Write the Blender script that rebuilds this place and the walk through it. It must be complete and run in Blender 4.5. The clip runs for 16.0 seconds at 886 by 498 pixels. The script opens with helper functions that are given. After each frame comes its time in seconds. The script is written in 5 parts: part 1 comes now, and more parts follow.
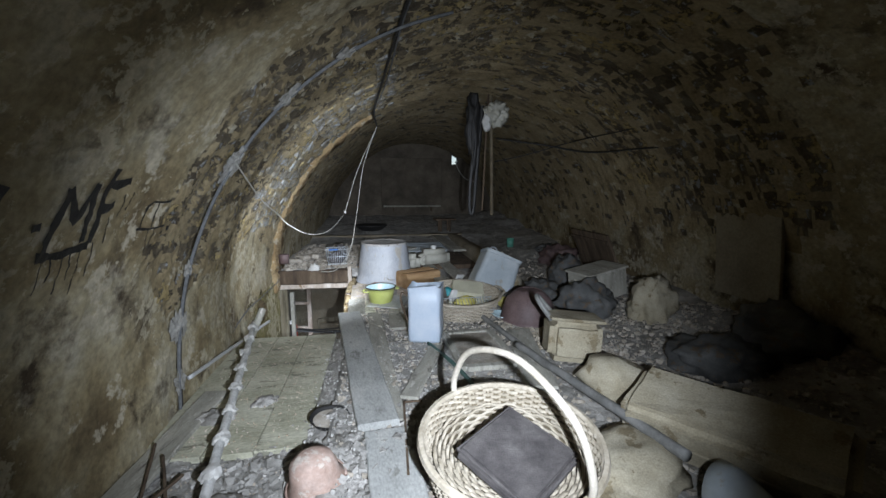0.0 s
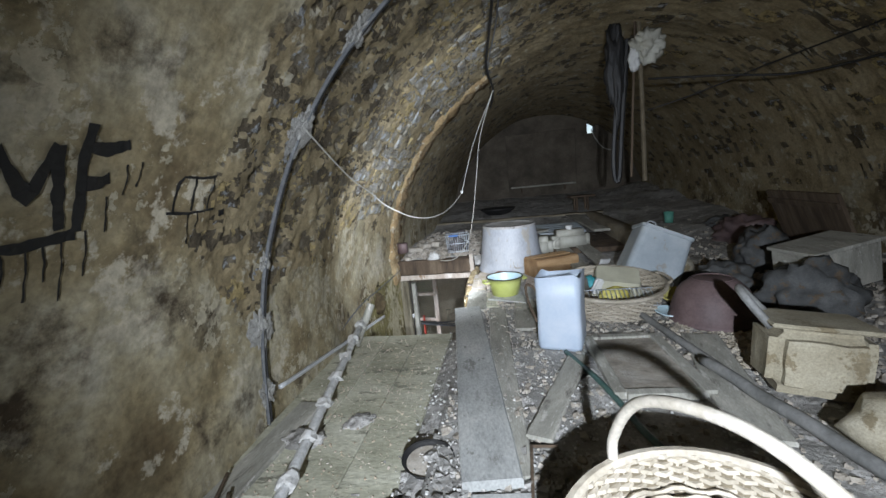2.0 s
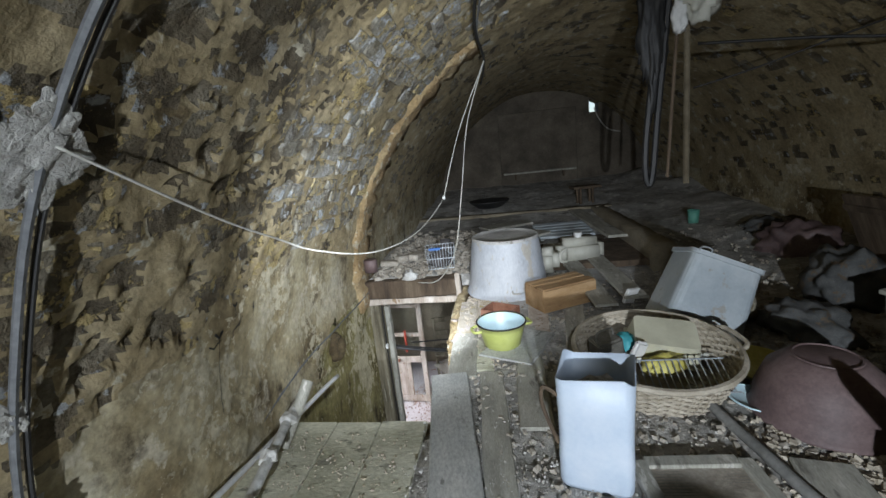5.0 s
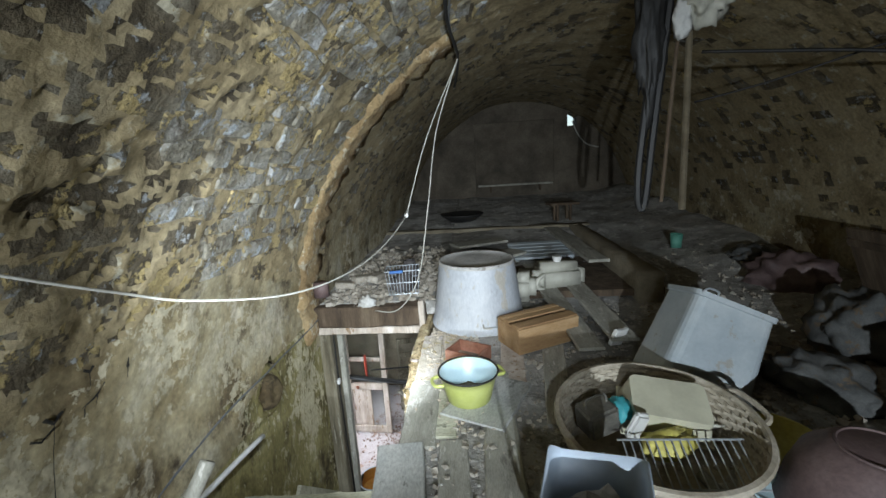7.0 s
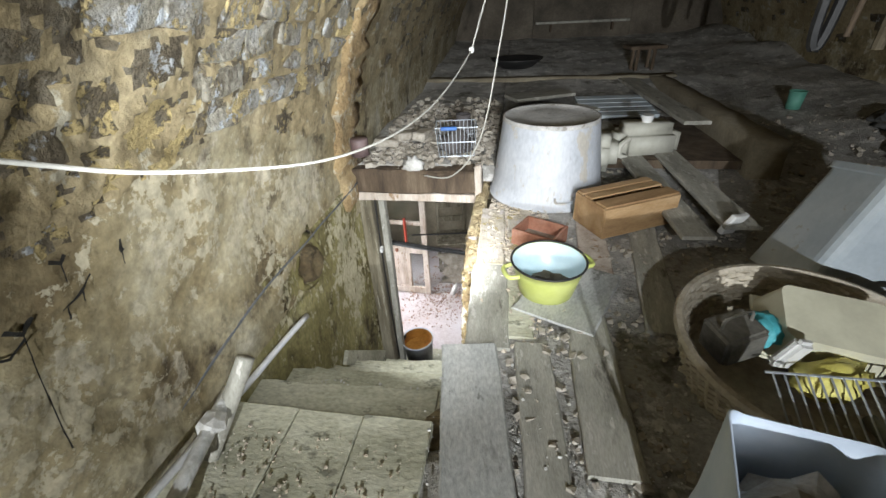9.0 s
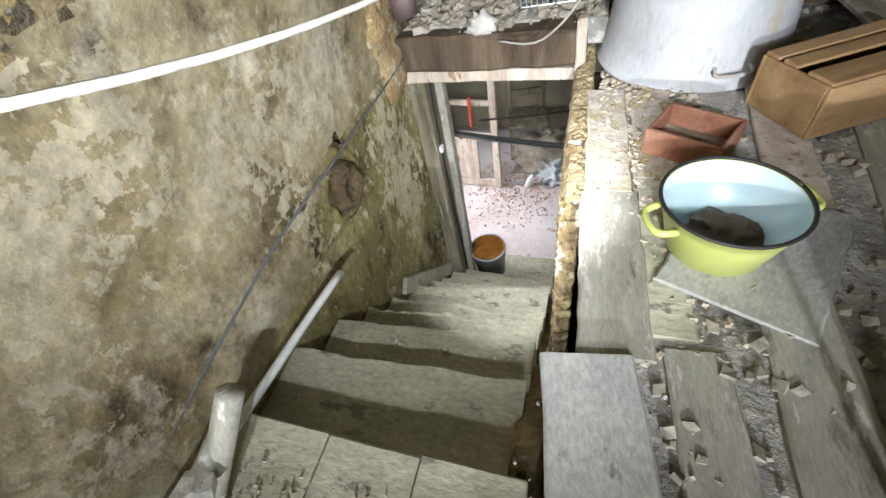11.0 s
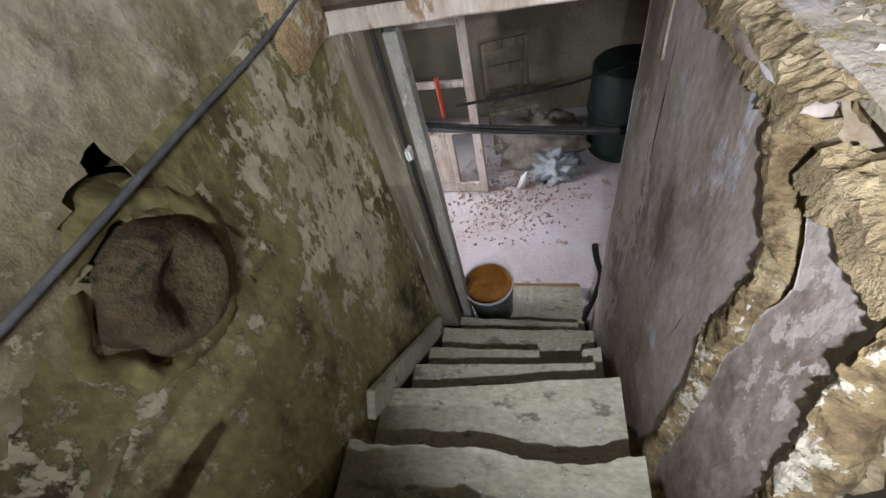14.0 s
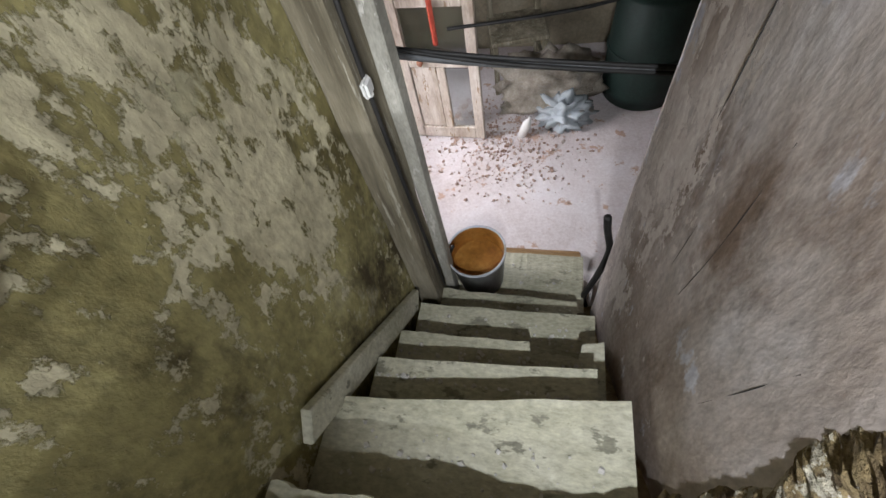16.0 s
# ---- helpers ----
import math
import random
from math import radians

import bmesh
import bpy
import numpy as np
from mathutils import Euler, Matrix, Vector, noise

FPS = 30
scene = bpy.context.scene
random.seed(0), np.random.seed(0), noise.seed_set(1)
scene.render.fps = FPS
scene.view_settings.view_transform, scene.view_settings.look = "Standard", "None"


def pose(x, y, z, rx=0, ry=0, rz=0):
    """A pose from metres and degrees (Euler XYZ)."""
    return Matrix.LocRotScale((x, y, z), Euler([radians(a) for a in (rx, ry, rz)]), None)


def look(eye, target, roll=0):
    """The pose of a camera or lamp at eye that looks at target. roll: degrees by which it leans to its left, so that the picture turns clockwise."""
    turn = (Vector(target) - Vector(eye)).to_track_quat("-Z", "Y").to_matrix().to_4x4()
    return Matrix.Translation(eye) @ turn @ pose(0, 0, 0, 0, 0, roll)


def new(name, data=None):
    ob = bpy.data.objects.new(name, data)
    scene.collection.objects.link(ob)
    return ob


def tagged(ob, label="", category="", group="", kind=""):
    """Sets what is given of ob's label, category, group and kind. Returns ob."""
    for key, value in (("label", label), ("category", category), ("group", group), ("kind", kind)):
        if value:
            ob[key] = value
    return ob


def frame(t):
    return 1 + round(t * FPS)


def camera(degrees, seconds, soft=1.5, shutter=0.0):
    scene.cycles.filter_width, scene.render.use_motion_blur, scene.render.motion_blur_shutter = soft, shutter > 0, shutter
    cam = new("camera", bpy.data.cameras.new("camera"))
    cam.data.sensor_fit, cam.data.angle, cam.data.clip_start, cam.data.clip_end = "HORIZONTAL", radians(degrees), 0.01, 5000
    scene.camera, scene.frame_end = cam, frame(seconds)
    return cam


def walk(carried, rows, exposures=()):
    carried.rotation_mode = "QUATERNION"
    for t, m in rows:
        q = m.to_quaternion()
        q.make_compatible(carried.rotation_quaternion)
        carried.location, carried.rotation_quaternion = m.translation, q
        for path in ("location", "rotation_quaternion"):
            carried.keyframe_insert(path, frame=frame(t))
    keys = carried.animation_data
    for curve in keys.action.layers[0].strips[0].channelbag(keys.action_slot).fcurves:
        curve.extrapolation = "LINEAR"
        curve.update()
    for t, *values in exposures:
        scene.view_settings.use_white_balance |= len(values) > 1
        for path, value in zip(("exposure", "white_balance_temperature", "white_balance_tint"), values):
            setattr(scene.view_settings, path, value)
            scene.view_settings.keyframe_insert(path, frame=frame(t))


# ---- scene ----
cam = camera(94.4, 16.0)
METRES, EYE, TILT, LEAN, TURN = 5.15, 1.236, -8.5, 0.0, -9.0
ROWS = [
    (0.0, 0.0, 0.0, 0.0, -0.0, 0.0, -0.0),
    (0.5, 0.0002, 0.025, -0.0039, 1.52, -2.77, -0.63),
    (1.0, -0.0026, 0.0826, -0.0134, 7.1, -1.25, -1.01),
    (1.5, -0.0031, 0.1164, -0.014, 14.4, -0.53, 0.52),
    (2.0, -0.0015, 0.1399, -0.0091, 18.51, -1.3, 2.85),
    (2.5, -0.01, 0.1902, 0.0073, 19.12, -3.09, 4.07),
    (3.0, -0.0161, 0.2128, 0.0196, 18.57, -4.11, 4.03),
    (3.5, -0.0172, 0.2358, 0.0265, 18.41, -4.65, 4.08),
    (4.0, -0.0217, 0.2733, 0.0382, 18.15, -5.01, 4.14),
    (6.5, -0.0658, 0.4031, 0.0705, 14.56, -3.61, 1.77),
    (7.0, -0.0508, 0.4279, 0.0746, 13.65, -3.69, 1.47),
    (7.5, -0.0465, 0.4372, 0.0767, 13.87, -4.52, 1.02),
    (8.0, -0.0564, 0.4553, 0.0747, 14.39, -5.99, 0.41),
    (8.5, -0.0923, 0.4917, 0.0682, 15.93, -14.36, -0.0),
    (9.0, -0.1139, 0.5127, 0.0645, 18.08, -23.22, -0.03),
    (9.5, -0.1294, 0.5362, 0.0524, 22.27, -28.56, -0.37),
    (10.0, -0.1414, 0.5747, 0.0428, 27.21, -35.29, 2.38),
    (11.25, -0.1787, 0.6506, 0.0335, 24.1, -41.25, 6.38),
    (12.5, -0.216, 0.7265, -0.0267, 21.01, -47.21, 10.38),
    (13.0, -0.2238, 0.7539, -0.0292, 20.94, -44.47, 12.42),
    (13.5, -0.2444, 0.7851, -0.0452, 19.33, -41.34, 10.71),
    (14.0, -0.2605, 0.8031, -0.0489, 18.4, -41.69, 8.22),
    (14.5, -0.2609, 0.8242, -0.0607, 18.94, -43.32, 6.32),
    (15.0, -0.2594, 0.8417, -0.067, 19.99, -44.67, 5.03),
    (15.5, -0.2675, 0.8606, -0.0765, 20.58, -45.09, 4.52),
    (16.0, -0.273, 0.8697, -0.087, 19.69, -49.5, 6.15),
]
EXPOSURES = [(0.0, 0.1, 6100, 15), (2.0, 0.3, 6150, 15), (4.0, 0.25, 6300, 15), (6.5, 0.4, 6250, 9), (8.0, 0.5, 6350, 10), (9.0, 0.78, 6700, 13), (10.0, 0.8, 6750, 14), (12.5, 0.6, 6750, 16), (13.3, 0.2, 6600, 18), (14.0, -0.08, 6500, 20), (14.6, 0.4, 6600, 18), (16.0, 0.45, 6700, 16)]
walk(cam, [(t, pose(0, 0, EYE, TILT, LEAN, TURN) @ pose(METRES * x, METRES * y, METRES * z, 90 + pitch, roll, yaw)) for t, x, y, z, yaw, pitch, roll in ROWS], EXPOSURES)

# ---- world and light ----
world = bpy.data.worlds.new("world")
scene.world = world
world.use_nodes = True
sky = world.node_tree.nodes.new("ShaderNodeTexSky")
sky.sky_type, sky.sun_disc, sky.sun_elevation, sky.sun_rotation = "NISHITA", False, radians(40), radians(120)
back = world.node_tree.nodes["Background"]
world.node_tree.links.new(sky.outputs[0], back.inputs[0])
back.inputs[1].default_value = 0.15


def torch(name, eye, target, watts, angle, radius=0.02, colour=(0.87, 0.95, 1.0), blend=0.9):
    lamp = bpy.data.lights.new(name, "SPOT")
    lamp.energy, lamp.spot_size, lamp.spot_blend, lamp.shadow_soft_size, lamp.color = watts, radians(angle), blend, radius, colour
    ob = new(name, lamp)
    ob.matrix_world = look(eye, target)
    return ob


# the walker's hand torch, where it shines in turn along the walk
torch("torch_lamp", (0.20, -0.05, 1.15), (0.22, 3.0, 0.40), 400, 88, blend=1.0)
torch("torch_lamp_2", (0.26, 2.1, 1.22), (-0.30, 4.7, 1.08), 205, 74, blend=1.0)
torch("torch_lamp_3", (-0.20, 2.75, 1.10), (-0.88, 4.4, 0.46), 98, 76, blend=1.0)
torch("torch_lamp_4", (-0.66, 3.84, 0.50), (-0.44, 5.20, -0.82), 104, 68, blend=1.0)
# daylight through the lower room's window
day = bpy.data.lights.new("window_daylight", "AREA")
day.shape, day.size, day.size_y, day.energy, day.color = "RECTANGLE", 0.8, 0.9, 11, (0.93, 0.95, 1.0)
day.spread = radians(80)
new("window_daylight", day).matrix_world = look((-2.60, 6.25, -0.95), (-0.9, 6.6, -2.1))

# ---- materials ----
def material(name, cols, scale=3.0, fine=45.0, rough=0.9, bump=0.35, metal=0.0, stain=None, amount=0.5, stretch=(1, 1, 1), grain=0.45, relief=0.01, dark=None, share=0.3, flake=None, flakes=0.5):
    """Two scales of noise through a ramp of colours, a stain colour where a third noise is high, and fine relief."""
    m = bpy.data.materials.new(name)
    m.use_nodes = True
    n, link = m.node_tree.nodes, m.node_tree.links.new
    b = n["Principled BSDF"]
    co, mp, info = n.new("ShaderNodeTexCoord"), n.new("ShaderNodeMapping"), n.new("ShaderNodeObjectInfo")
    mp.inputs["Scale"].default_value = stretch
    link(co.outputs["Object"], mp.inputs[0])
    shift = n.new("ShaderNodeVectorMath")
    shift.operation = "MULTIPLY_ADD"
    link(info.outputs["Random"], shift.inputs[0])
    shift.inputs[1].default_value = (7, 5, 3)
    link(mp.outputs[0], shift.inputs[2])
    n1, n2, n3 = (n.new("ShaderNodeTexNoise") for _ in range(3))
    for t, sc, de in ((n1, scale, 6), (n2, fine, 8), (n3, scale * 2.3, 7)):
        t.inputs["Scale"].default_value, t.inputs["Detail"].default_value, t.inputs["Roughness"].default_value = sc, de, 0.68 if t is n3 else 0.62
        link(shift.outputs[0], t.inputs["Vector"])
    ramp = n.new("ShaderNodeValToRGB")
    e = ramp.color_ramp.elements
    while len(e) < len(cols):
        e.new(0.5)
    for i, c in enumerate(cols):
        e[i].position = 0.32 + 0.36 * i / max(1, len(cols) - 1)
        e[i].color = (*c, 1)
    link(n1.outputs[0], ramp.inputs[0])
    out = ramp.outputs[0]
    crust = None
    if stain:
        st = n.new("ShaderNodeValToRGB")
        st.color_ramp.elements[0].position, st.color_ramp.elements[1].position = 0.62 - 0.2 * amount, 0.655 - 0.2 * amount
        link(n3.outputs[0], st.inputs[0])
        mx = n.new("ShaderNodeMixRGB")
        link(st.outputs[0], mx.inputs[0])
        link(out, mx.inputs[1])
        mx.inputs[2].default_value = (*stain, 1)
        out = mx.outputs[0]
    if dark:
        n4, dr, dm = n.new("ShaderNodeTexNoise"), n.new("ShaderNodeValToRGB"), n.new("ShaderNodeMixRGB")
        n4.inputs["Scale"].default_value, n4.inputs["Detail"].default_value, n4.inputs["Roughness"].default_value = scale * 1.4, 8, 0.7
        off = n.new("ShaderNodeVectorMath")
        off.inputs[1].default_value = (13, 4, 8)
        link(shift.outputs[0], off.inputs[0])
        link(off.outputs[0], n4.inputs["Vector"])
        dr.color_ramp.elements[0].position, dr.color_ramp.elements[1].position = 0.66 - 0.3 * share, 0.78 - 0.3 * share
        link(n4.outputs[0], dr.inputs[0])
        link(dr.outputs[0], dm.inputs[0])
        link(out, dm.inputs[1])
        dm.inputs[2].default_value = (*dark, 1)
        out = dm.outputs[0]
    if flake:
        n5, n6, fm, fr, fx = n.new("ShaderNodeTexNoise"), n.new("ShaderNodeTexNoise"), n.new("ShaderNodeMath"), n.new("ShaderNodeValToRGB"), n.new("ShaderNodeMixRGB")
        n5.inputs["Scale"].default_value, n5.inputs["Detail"].default_value, n5.inputs["Roughness"].default_value = 14, 9, 0.72
        n6.inputs["Scale"].default_value, n6.inputs["Detail"].default_value = 1.6, 4
        for t in (n5, n6):
            link(shift.outputs[0], t.inputs["Vector"])
        fm.operation = "MULTIPLY_ADD"
        link(n6.outputs[0], fm.inputs[0])
        fm.inputs[1].default_value = 0.8
        link(n5.outputs[0], fm.inputs[2])
        fr.color_ramp.elements[0].position, fr.color_ramp.elements[1].position = 1.05 - 0.15 * flakes, 1.09 - 0.15 * flakes
        link(fm.outputs[0], fr.inputs[0])
        link(fr.outputs[0], fx.inputs[0])
        link(out, fx.inputs[1])
        fx.inputs[2].default_value = (*flake, 1)
        out = fx.outputs[0]
        crust = fr.outputs[0]
    gr = n.new("ShaderNodeMixRGB")
    gr.blend_type = "OVERLAY"
    gr.inputs[0].default_value = grain
    link(out, gr.inputs[1])
    link(n2.outputs[0], gr.inputs[2])
    link(gr.outputs[0], b.inputs["Base Color"])
    bp, add = n.new("ShaderNodeBump"), n.new("ShaderNodeMath")
    add.operation = "MULTIPLY_ADD"
    link(n2.outputs[0], add.inputs[0])
    add.inputs[1].default_value = 0.4
    link(n3.outputs[0], add.inputs[2])
    height = add.outputs[0]
    if crust:
        lift = n.new("ShaderNodeMath")
        lift.operation = "MULTIPLY_ADD"
        link(crust, lift.inputs[0])
        lift.inputs[1].default_value = 0.35
        link(height, lift.inputs[2])
        height = lift.outputs[0]
    link(height, bp.inputs["Height"])
    bp.inputs["Strength"].default_value, bp.inputs["Distance"].default_value = bump, relief
    link(bp.outputs[0], b.inputs["Normal"])
    b.inputs["Roughness"].default_value, b.inputs["Metallic"].default_value = rough, metal
    m["out"] = 1
    return m


M = {
    "dust": material("dusty_floor", [(0.21, 0.20, 0.18), (0.34, 0.33, 0.305), (0.47, 0.45, 0.42)], 3.5, 60, stain=(0.54, 0.52, 0.49), amount=0.35, relief=0.03, bump=0.8, dark=(0.12, 0.11, 0.09), share=0.35),
    "board": material("dusty_board", [(0.26, 0.25, 0.21), (0.36, 0.35, 0.30), (0.47, 0.45, 0.39)], 4, 60, stretch=(3, 0.8, 1), stain=(0.52, 0.50, 0.45), amount=0.2, dark=(0.13, 0.12, 0.10), share=0.28),
    "tread": material("tread_board", [(0.33, 0.325, 0.235), (0.47, 0.46, 0.35), (0.58, 0.57, 0.46)], 3, 50, stretch=(0.8, 1.6, 1), stain=(0.24, 0.235, 0.18), amount=0.16, dark=(0.18, 0.175, 0.125), share=0.16, grain=0.65, bump=0.6, flake=(0.60, 0.59, 0.50), flakes=0.3),
    "slate": material("grey_plank", [(0.31, 0.315, 0.30), (0.40, 0.405, 0.385), (0.48, 0.475, 0.445)], 3, 70, stretch=(1.5, 0.7, 1), stain=(0.22, 0.22, 0.20), amount=0.08, bump=0.5, grain=0.6, dark=(0.20, 0.195, 0.175), share=0.22),
    "plaster": material("stair_plaster", [(0.10, 0.08, 0.026), (0.22, 0.19, 0.075), (0.32, 0.285, 0.125), (0.39, 0.36, 0.21)], 1.5, 34, stretch=(1, 1.25, 0.8), stain=(0.42, 0.39, 0.25), amount=0.10, bump=0.8, relief=0.010, grain=0.75, dark=(0.065, 0.048, 0.018), share=0.52, flake=(0.52, 0.475, 0.32), flakes=0.62),
    "sidewall": material("side_wall_paint", [(0.25, 0.19, 0.15), (0.38, 0.315, 0.275), (0.48, 0.43, 0.405), (0.58, 0.56, 0.575)], 1.3, 46, stretch=(1, 1.5, 0.75), stain=(0.56, 0.56, 0.61), amount=0.12, rough=0.7, dark=(0.18, 0.125, 0.09), share=0.40, bump=0.55, relief=0.006, grain=0.6, flake=(0.56, 0.50, 0.46), flakes=0.35),
    "crumble": material("crumbling_plaster", [(0.16, 0.115, 0.065), (0.33, 0.255, 0.14), (0.48, 0.40, 0.25)], 10, 50, bump=0.9, relief=0.02, dark=(0.12, 0.09, 0.05), share=0.35),
    "ochrecrust": material("rotten_ochre_crust", [(0.13, 0.085, 0.04), (0.26, 0.195, 0.095), (0.40, 0.33, 0.19)], 14, 70, bump=1.0, relief=0.02, grain=0.8, dark=(0.085, 0.055, 0.025), share=0.5, flake=(0.50, 0.46, 0.36), flakes=0.35),
    "arch": material("arch_brown_plaster", [(0.24, 0.155, 0.075), (0.38, 0.265, 0.13), (0.48, 0.37, 0.21)], 4, 40, stain=(0.52, 0.46, 0.34), amount=0.35, bump=1.0, relief=0.04, grain=0.7, dark=(0.11, 0.07, 0.04), share=0.35),
    "stone": material("vault_stone", [(0.13, 0.11, 0.07), (0.29, 0.27, 0.22), (0.39, 0.39, 0.385)], 5, 50, stain=(0.42, 0.445, 0.465), amount=0.25, bump=1.0, relief=0.03, grain=0.75, dark=(0.09, 0.07, 0.045), share=0.45, flake=(0.42, 0.33, 0.16), flakes=0.8),
    "darkstone": material("dark_vault_stone", [(0.05, 0.038, 0.022), (0.12, 0.095, 0.058), (0.22, 0.195, 0.145)], 5, 50, stain=(0.32, 0.33, 0.33), amount=0.2, bump=1.0, relief=0.03, grain=0.75, flake=(0.40, 0.31, 0.14), flakes=0.5),
    "mortar": material("ochre_mortar", [(0.19, 0.145, 0.075), (0.30, 0.24, 0.135), (0.39, 0.325, 0.205)], 3, 40, stain=(0.42, 0.385, 0.29), amount=0.2, bump=0.9, relief=0.014, grain=0.75, dark=(0.09, 0.065, 0.03), share=0.3),
    "rubble": material("rubble", [(0.24, 0.21, 0.17), (0.38, 0.34, 0.28), (0.52, 0.48, 0.42)], 9, 60, bump=0.6),
    "palecrumb": material("pale_plaster_crumb", [(0.38, 0.30, 0.20), (0.50, 0.43, 0.34), (0.60, 0.54, 0.47)], 9, 60),
    "lowfloor": material("lower_floor", [(0.52, 0.46, 0.45), (0.62, 0.57, 0.57), (0.68, 0.65, 0.66)], 2.5, 60, stain=(0.45, 0.31, 0.24), amount=0.12),
    "lowwall": material("lower_wall", [(0.16, 0.13, 0.09), (0.28, 0.24, 0.17), (0.36, 0.32, 0.24)], 2, 40),
    "darkwood": material("dark_timber", [(0.055, 0.038, 0.025), (0.10, 0.07, 0.045), (0.16, 0.12, 0.08)], 4, 50, stretch=(3, 3, 0.5), bump=0.5),
    "greywood": material("weathered_post", [(0.10, 0.085, 0.055), (0.20, 0.175, 0.12), (0.31, 0.28, 0.21)], 4, 50, stretch=(4, 4, 0.4), bump=0.7, stain=(0.36, 0.34, 0.27), amount=0.15),
    "crustboard": material("plaster_crusted_board", [(0.40, 0.34, 0.22), (0.55, 0.49, 0.40), (0.66, 0.61, 0.55)], 4, 40, bump=0.9, relief=0.015, stain=(0.64, 0.58, 0.54), amount=0.3, dark=(0.26, 0.21, 0.12), share=0.3, flake=(0.50, 0.40, 0.18), flakes=0.4),
    "logend": material("plastered_log_end", [(0.045, 0.03, 0.015), (0.10, 0.07, 0.033), (0.17, 0.13, 0.065)], 9, 40, bump=1.0, relief=0.02, dark=(0.02, 0.015, 0.008), share=0.35),
    "pipegrey": material("dusty_grey_pipe", [(0.13, 0.13, 0.12), (0.20, 0.20, 0.19), (0.28, 0.275, 0.26)], 6, 60, rough=0.65, bump=0.2),
    "wood": material("pine_wood", [(0.26, 0.15, 0.07), (0.37, 0.23, 0.11), (0.46, 0.31, 0.17)], 4, 60, stretch=(0.7, 3, 3), rough=0.7),
    "paintwood": material("worn_painted_wood", [(0.34, 0.26, 0.20), (0.52, 0.45, 0.38), (0.66, 0.60, 0.54)], 5, 50, stretch=(2, 2, 0.5), stain=(0.30, 0.20, 0.12), amount=0.15, rough=0.7),
    "whitewood": material("whitewashed_pole", [(0.40, 0.40, 0.38), (0.58, 0.58, 0.56), (0.70, 0.70, 0.68)], 14, 60, bump=0.7),
    "wicker": material("wicker", [(0.30, 0.26, 0.19), (0.42, 0.37, 0.29), (0.53, 0.48, 0.39)], 8, 60, rough=0.75),
    "cane": material("bleached_cane", [(0.36, 0.32, 0.25), (0.46, 0.42, 0.35), (0.55, 0.51, 0.44)], 8, 60, rough=0.7),
    "darkcloth": material("dark_fabric", [(0.045, 0.04, 0.04), (0.08, 0.072, 0.07), (0.12, 0.11, 0.105)], 9, 160, bump=0.6),
    "black": material("black_rubber", [(0.012, 0.012, 0.012), (0.025, 0.024, 0.023)], 8, 60, rough=0.6),
    "paint": material("black_paint", [(0.008, 0.008, 0.008), (0.016, 0.015, 0.014)], 8, 60, rough=0.6),
    "bluejug": material("pale_blue_plastic", [(0.42, 0.50, 0.60), (0.50, 0.58, 0.68), (0.58, 0.64, 0.72)], 4, 60, rough=0.45, bump=0.08, grain=0.12),
    "greyplastic": material("grey_blue_plastic", [(0.34, 0.39, 0.43), (0.42, 0.47, 0.50), (0.50, 0.54, 0.56)], 4, 60, rough=0.5, bump=0.1, stain=(0.36, 0.35, 0.32), amount=0.1, grain=0.12),
    "zinc": material("dusty_zinc", [(0.36, 0.385, 0.42), (0.46, 0.48, 0.515), (0.55, 0.565, 0.59)], 3, 60, rough=0.55, metal=0.0, bump=0.15, stain=(0.44, 0.41, 0.36), amount=0.28, grain=0.3, stretch=(1, 1, 0.45), dark=(0.30, 0.30, 0.30), share=0.2),
    "zinctop": material("dirty_zinc_top", [(0.32, 0.31, 0.29), (0.45, 0.44, 0.42), (0.56, 0.54, 0.51)], 7, 60, rough=0.8, stain=(0.26, 0.24, 0.21), amount=0.2),
    "cream": material("cream_plastic", [(0.52, 0.50, 0.38), (0.62, 0.60, 0.46), (0.70, 0.68, 0.54)], 4, 60, rough=0.45, bump=0.08, grain=0.12),
    "jerry": material("beige_plastic", [(0.40, 0.39, 0.33), (0.50, 0.49, 0.42), (0.58, 0.57, 0.50)], 4, 60, rough=0.5, bump=0.1, grain=0.12),
    "lime": material("lime_enamel", [(0.42, 0.46, 0.12), (0.50, 0.54, 0.16), (0.56, 0.60, 0.22)], 4, 60, rough=0.3, bump=0.05, grain=0.12),
    "enamel": material("pale_blue_enamel", [(0.46, 0.62, 0.68), (0.56, 0.72, 0.77), (0.64, 0.77, 0.80)], 4, 60, rough=0.3, bump=0.05, grain=0.12),
    "clay": material("terracotta", [(0.28, 0.18, 0.14), (0.38, 0.27, 0.22), (0.48, 0.38, 0.33)], 6, 60, stain=(0.50, 0.44, 0.38), amount=0.2),
    "brick": material("red_brown_clay", [(0.26, 0.10, 0.06), (0.36, 0.16, 0.10), (0.44, 0.24, 0.17)], 6, 60),
    "maroon": material("dusty_maroon_plastic", [(0.09, 0.06, 0.06), (0.14, 0.095, 0.092), (0.20, 0.145, 0.14)], 4, 60, rough=0.6),
    "beigecloth": material("stained_beige_canvas", [(0.26, 0.225, 0.15), (0.38, 0.34, 0.245), (0.48, 0.44, 0.34)], 3, 120, bump=0.5, relief=0.012, stain=(0.22, 0.18, 0.11), amount=0.2, grain=0.6),
    "greycloth": material("grey_green_sacking", [(0.05, 0.05, 0.048), (0.09, 0.092, 0.09), (0.15, 0.15, 0.145)], 5, 120, bump=0.5, stain=(0.12, 0.09, 0.06), amount=0.25),
    "steel": material("grey_steel_tube", [(0.55, 0.56, 0.57), (0.68, 0.69, 0.70)], 8, 60, rough=0.45, metal=0.2, bump=0.05),
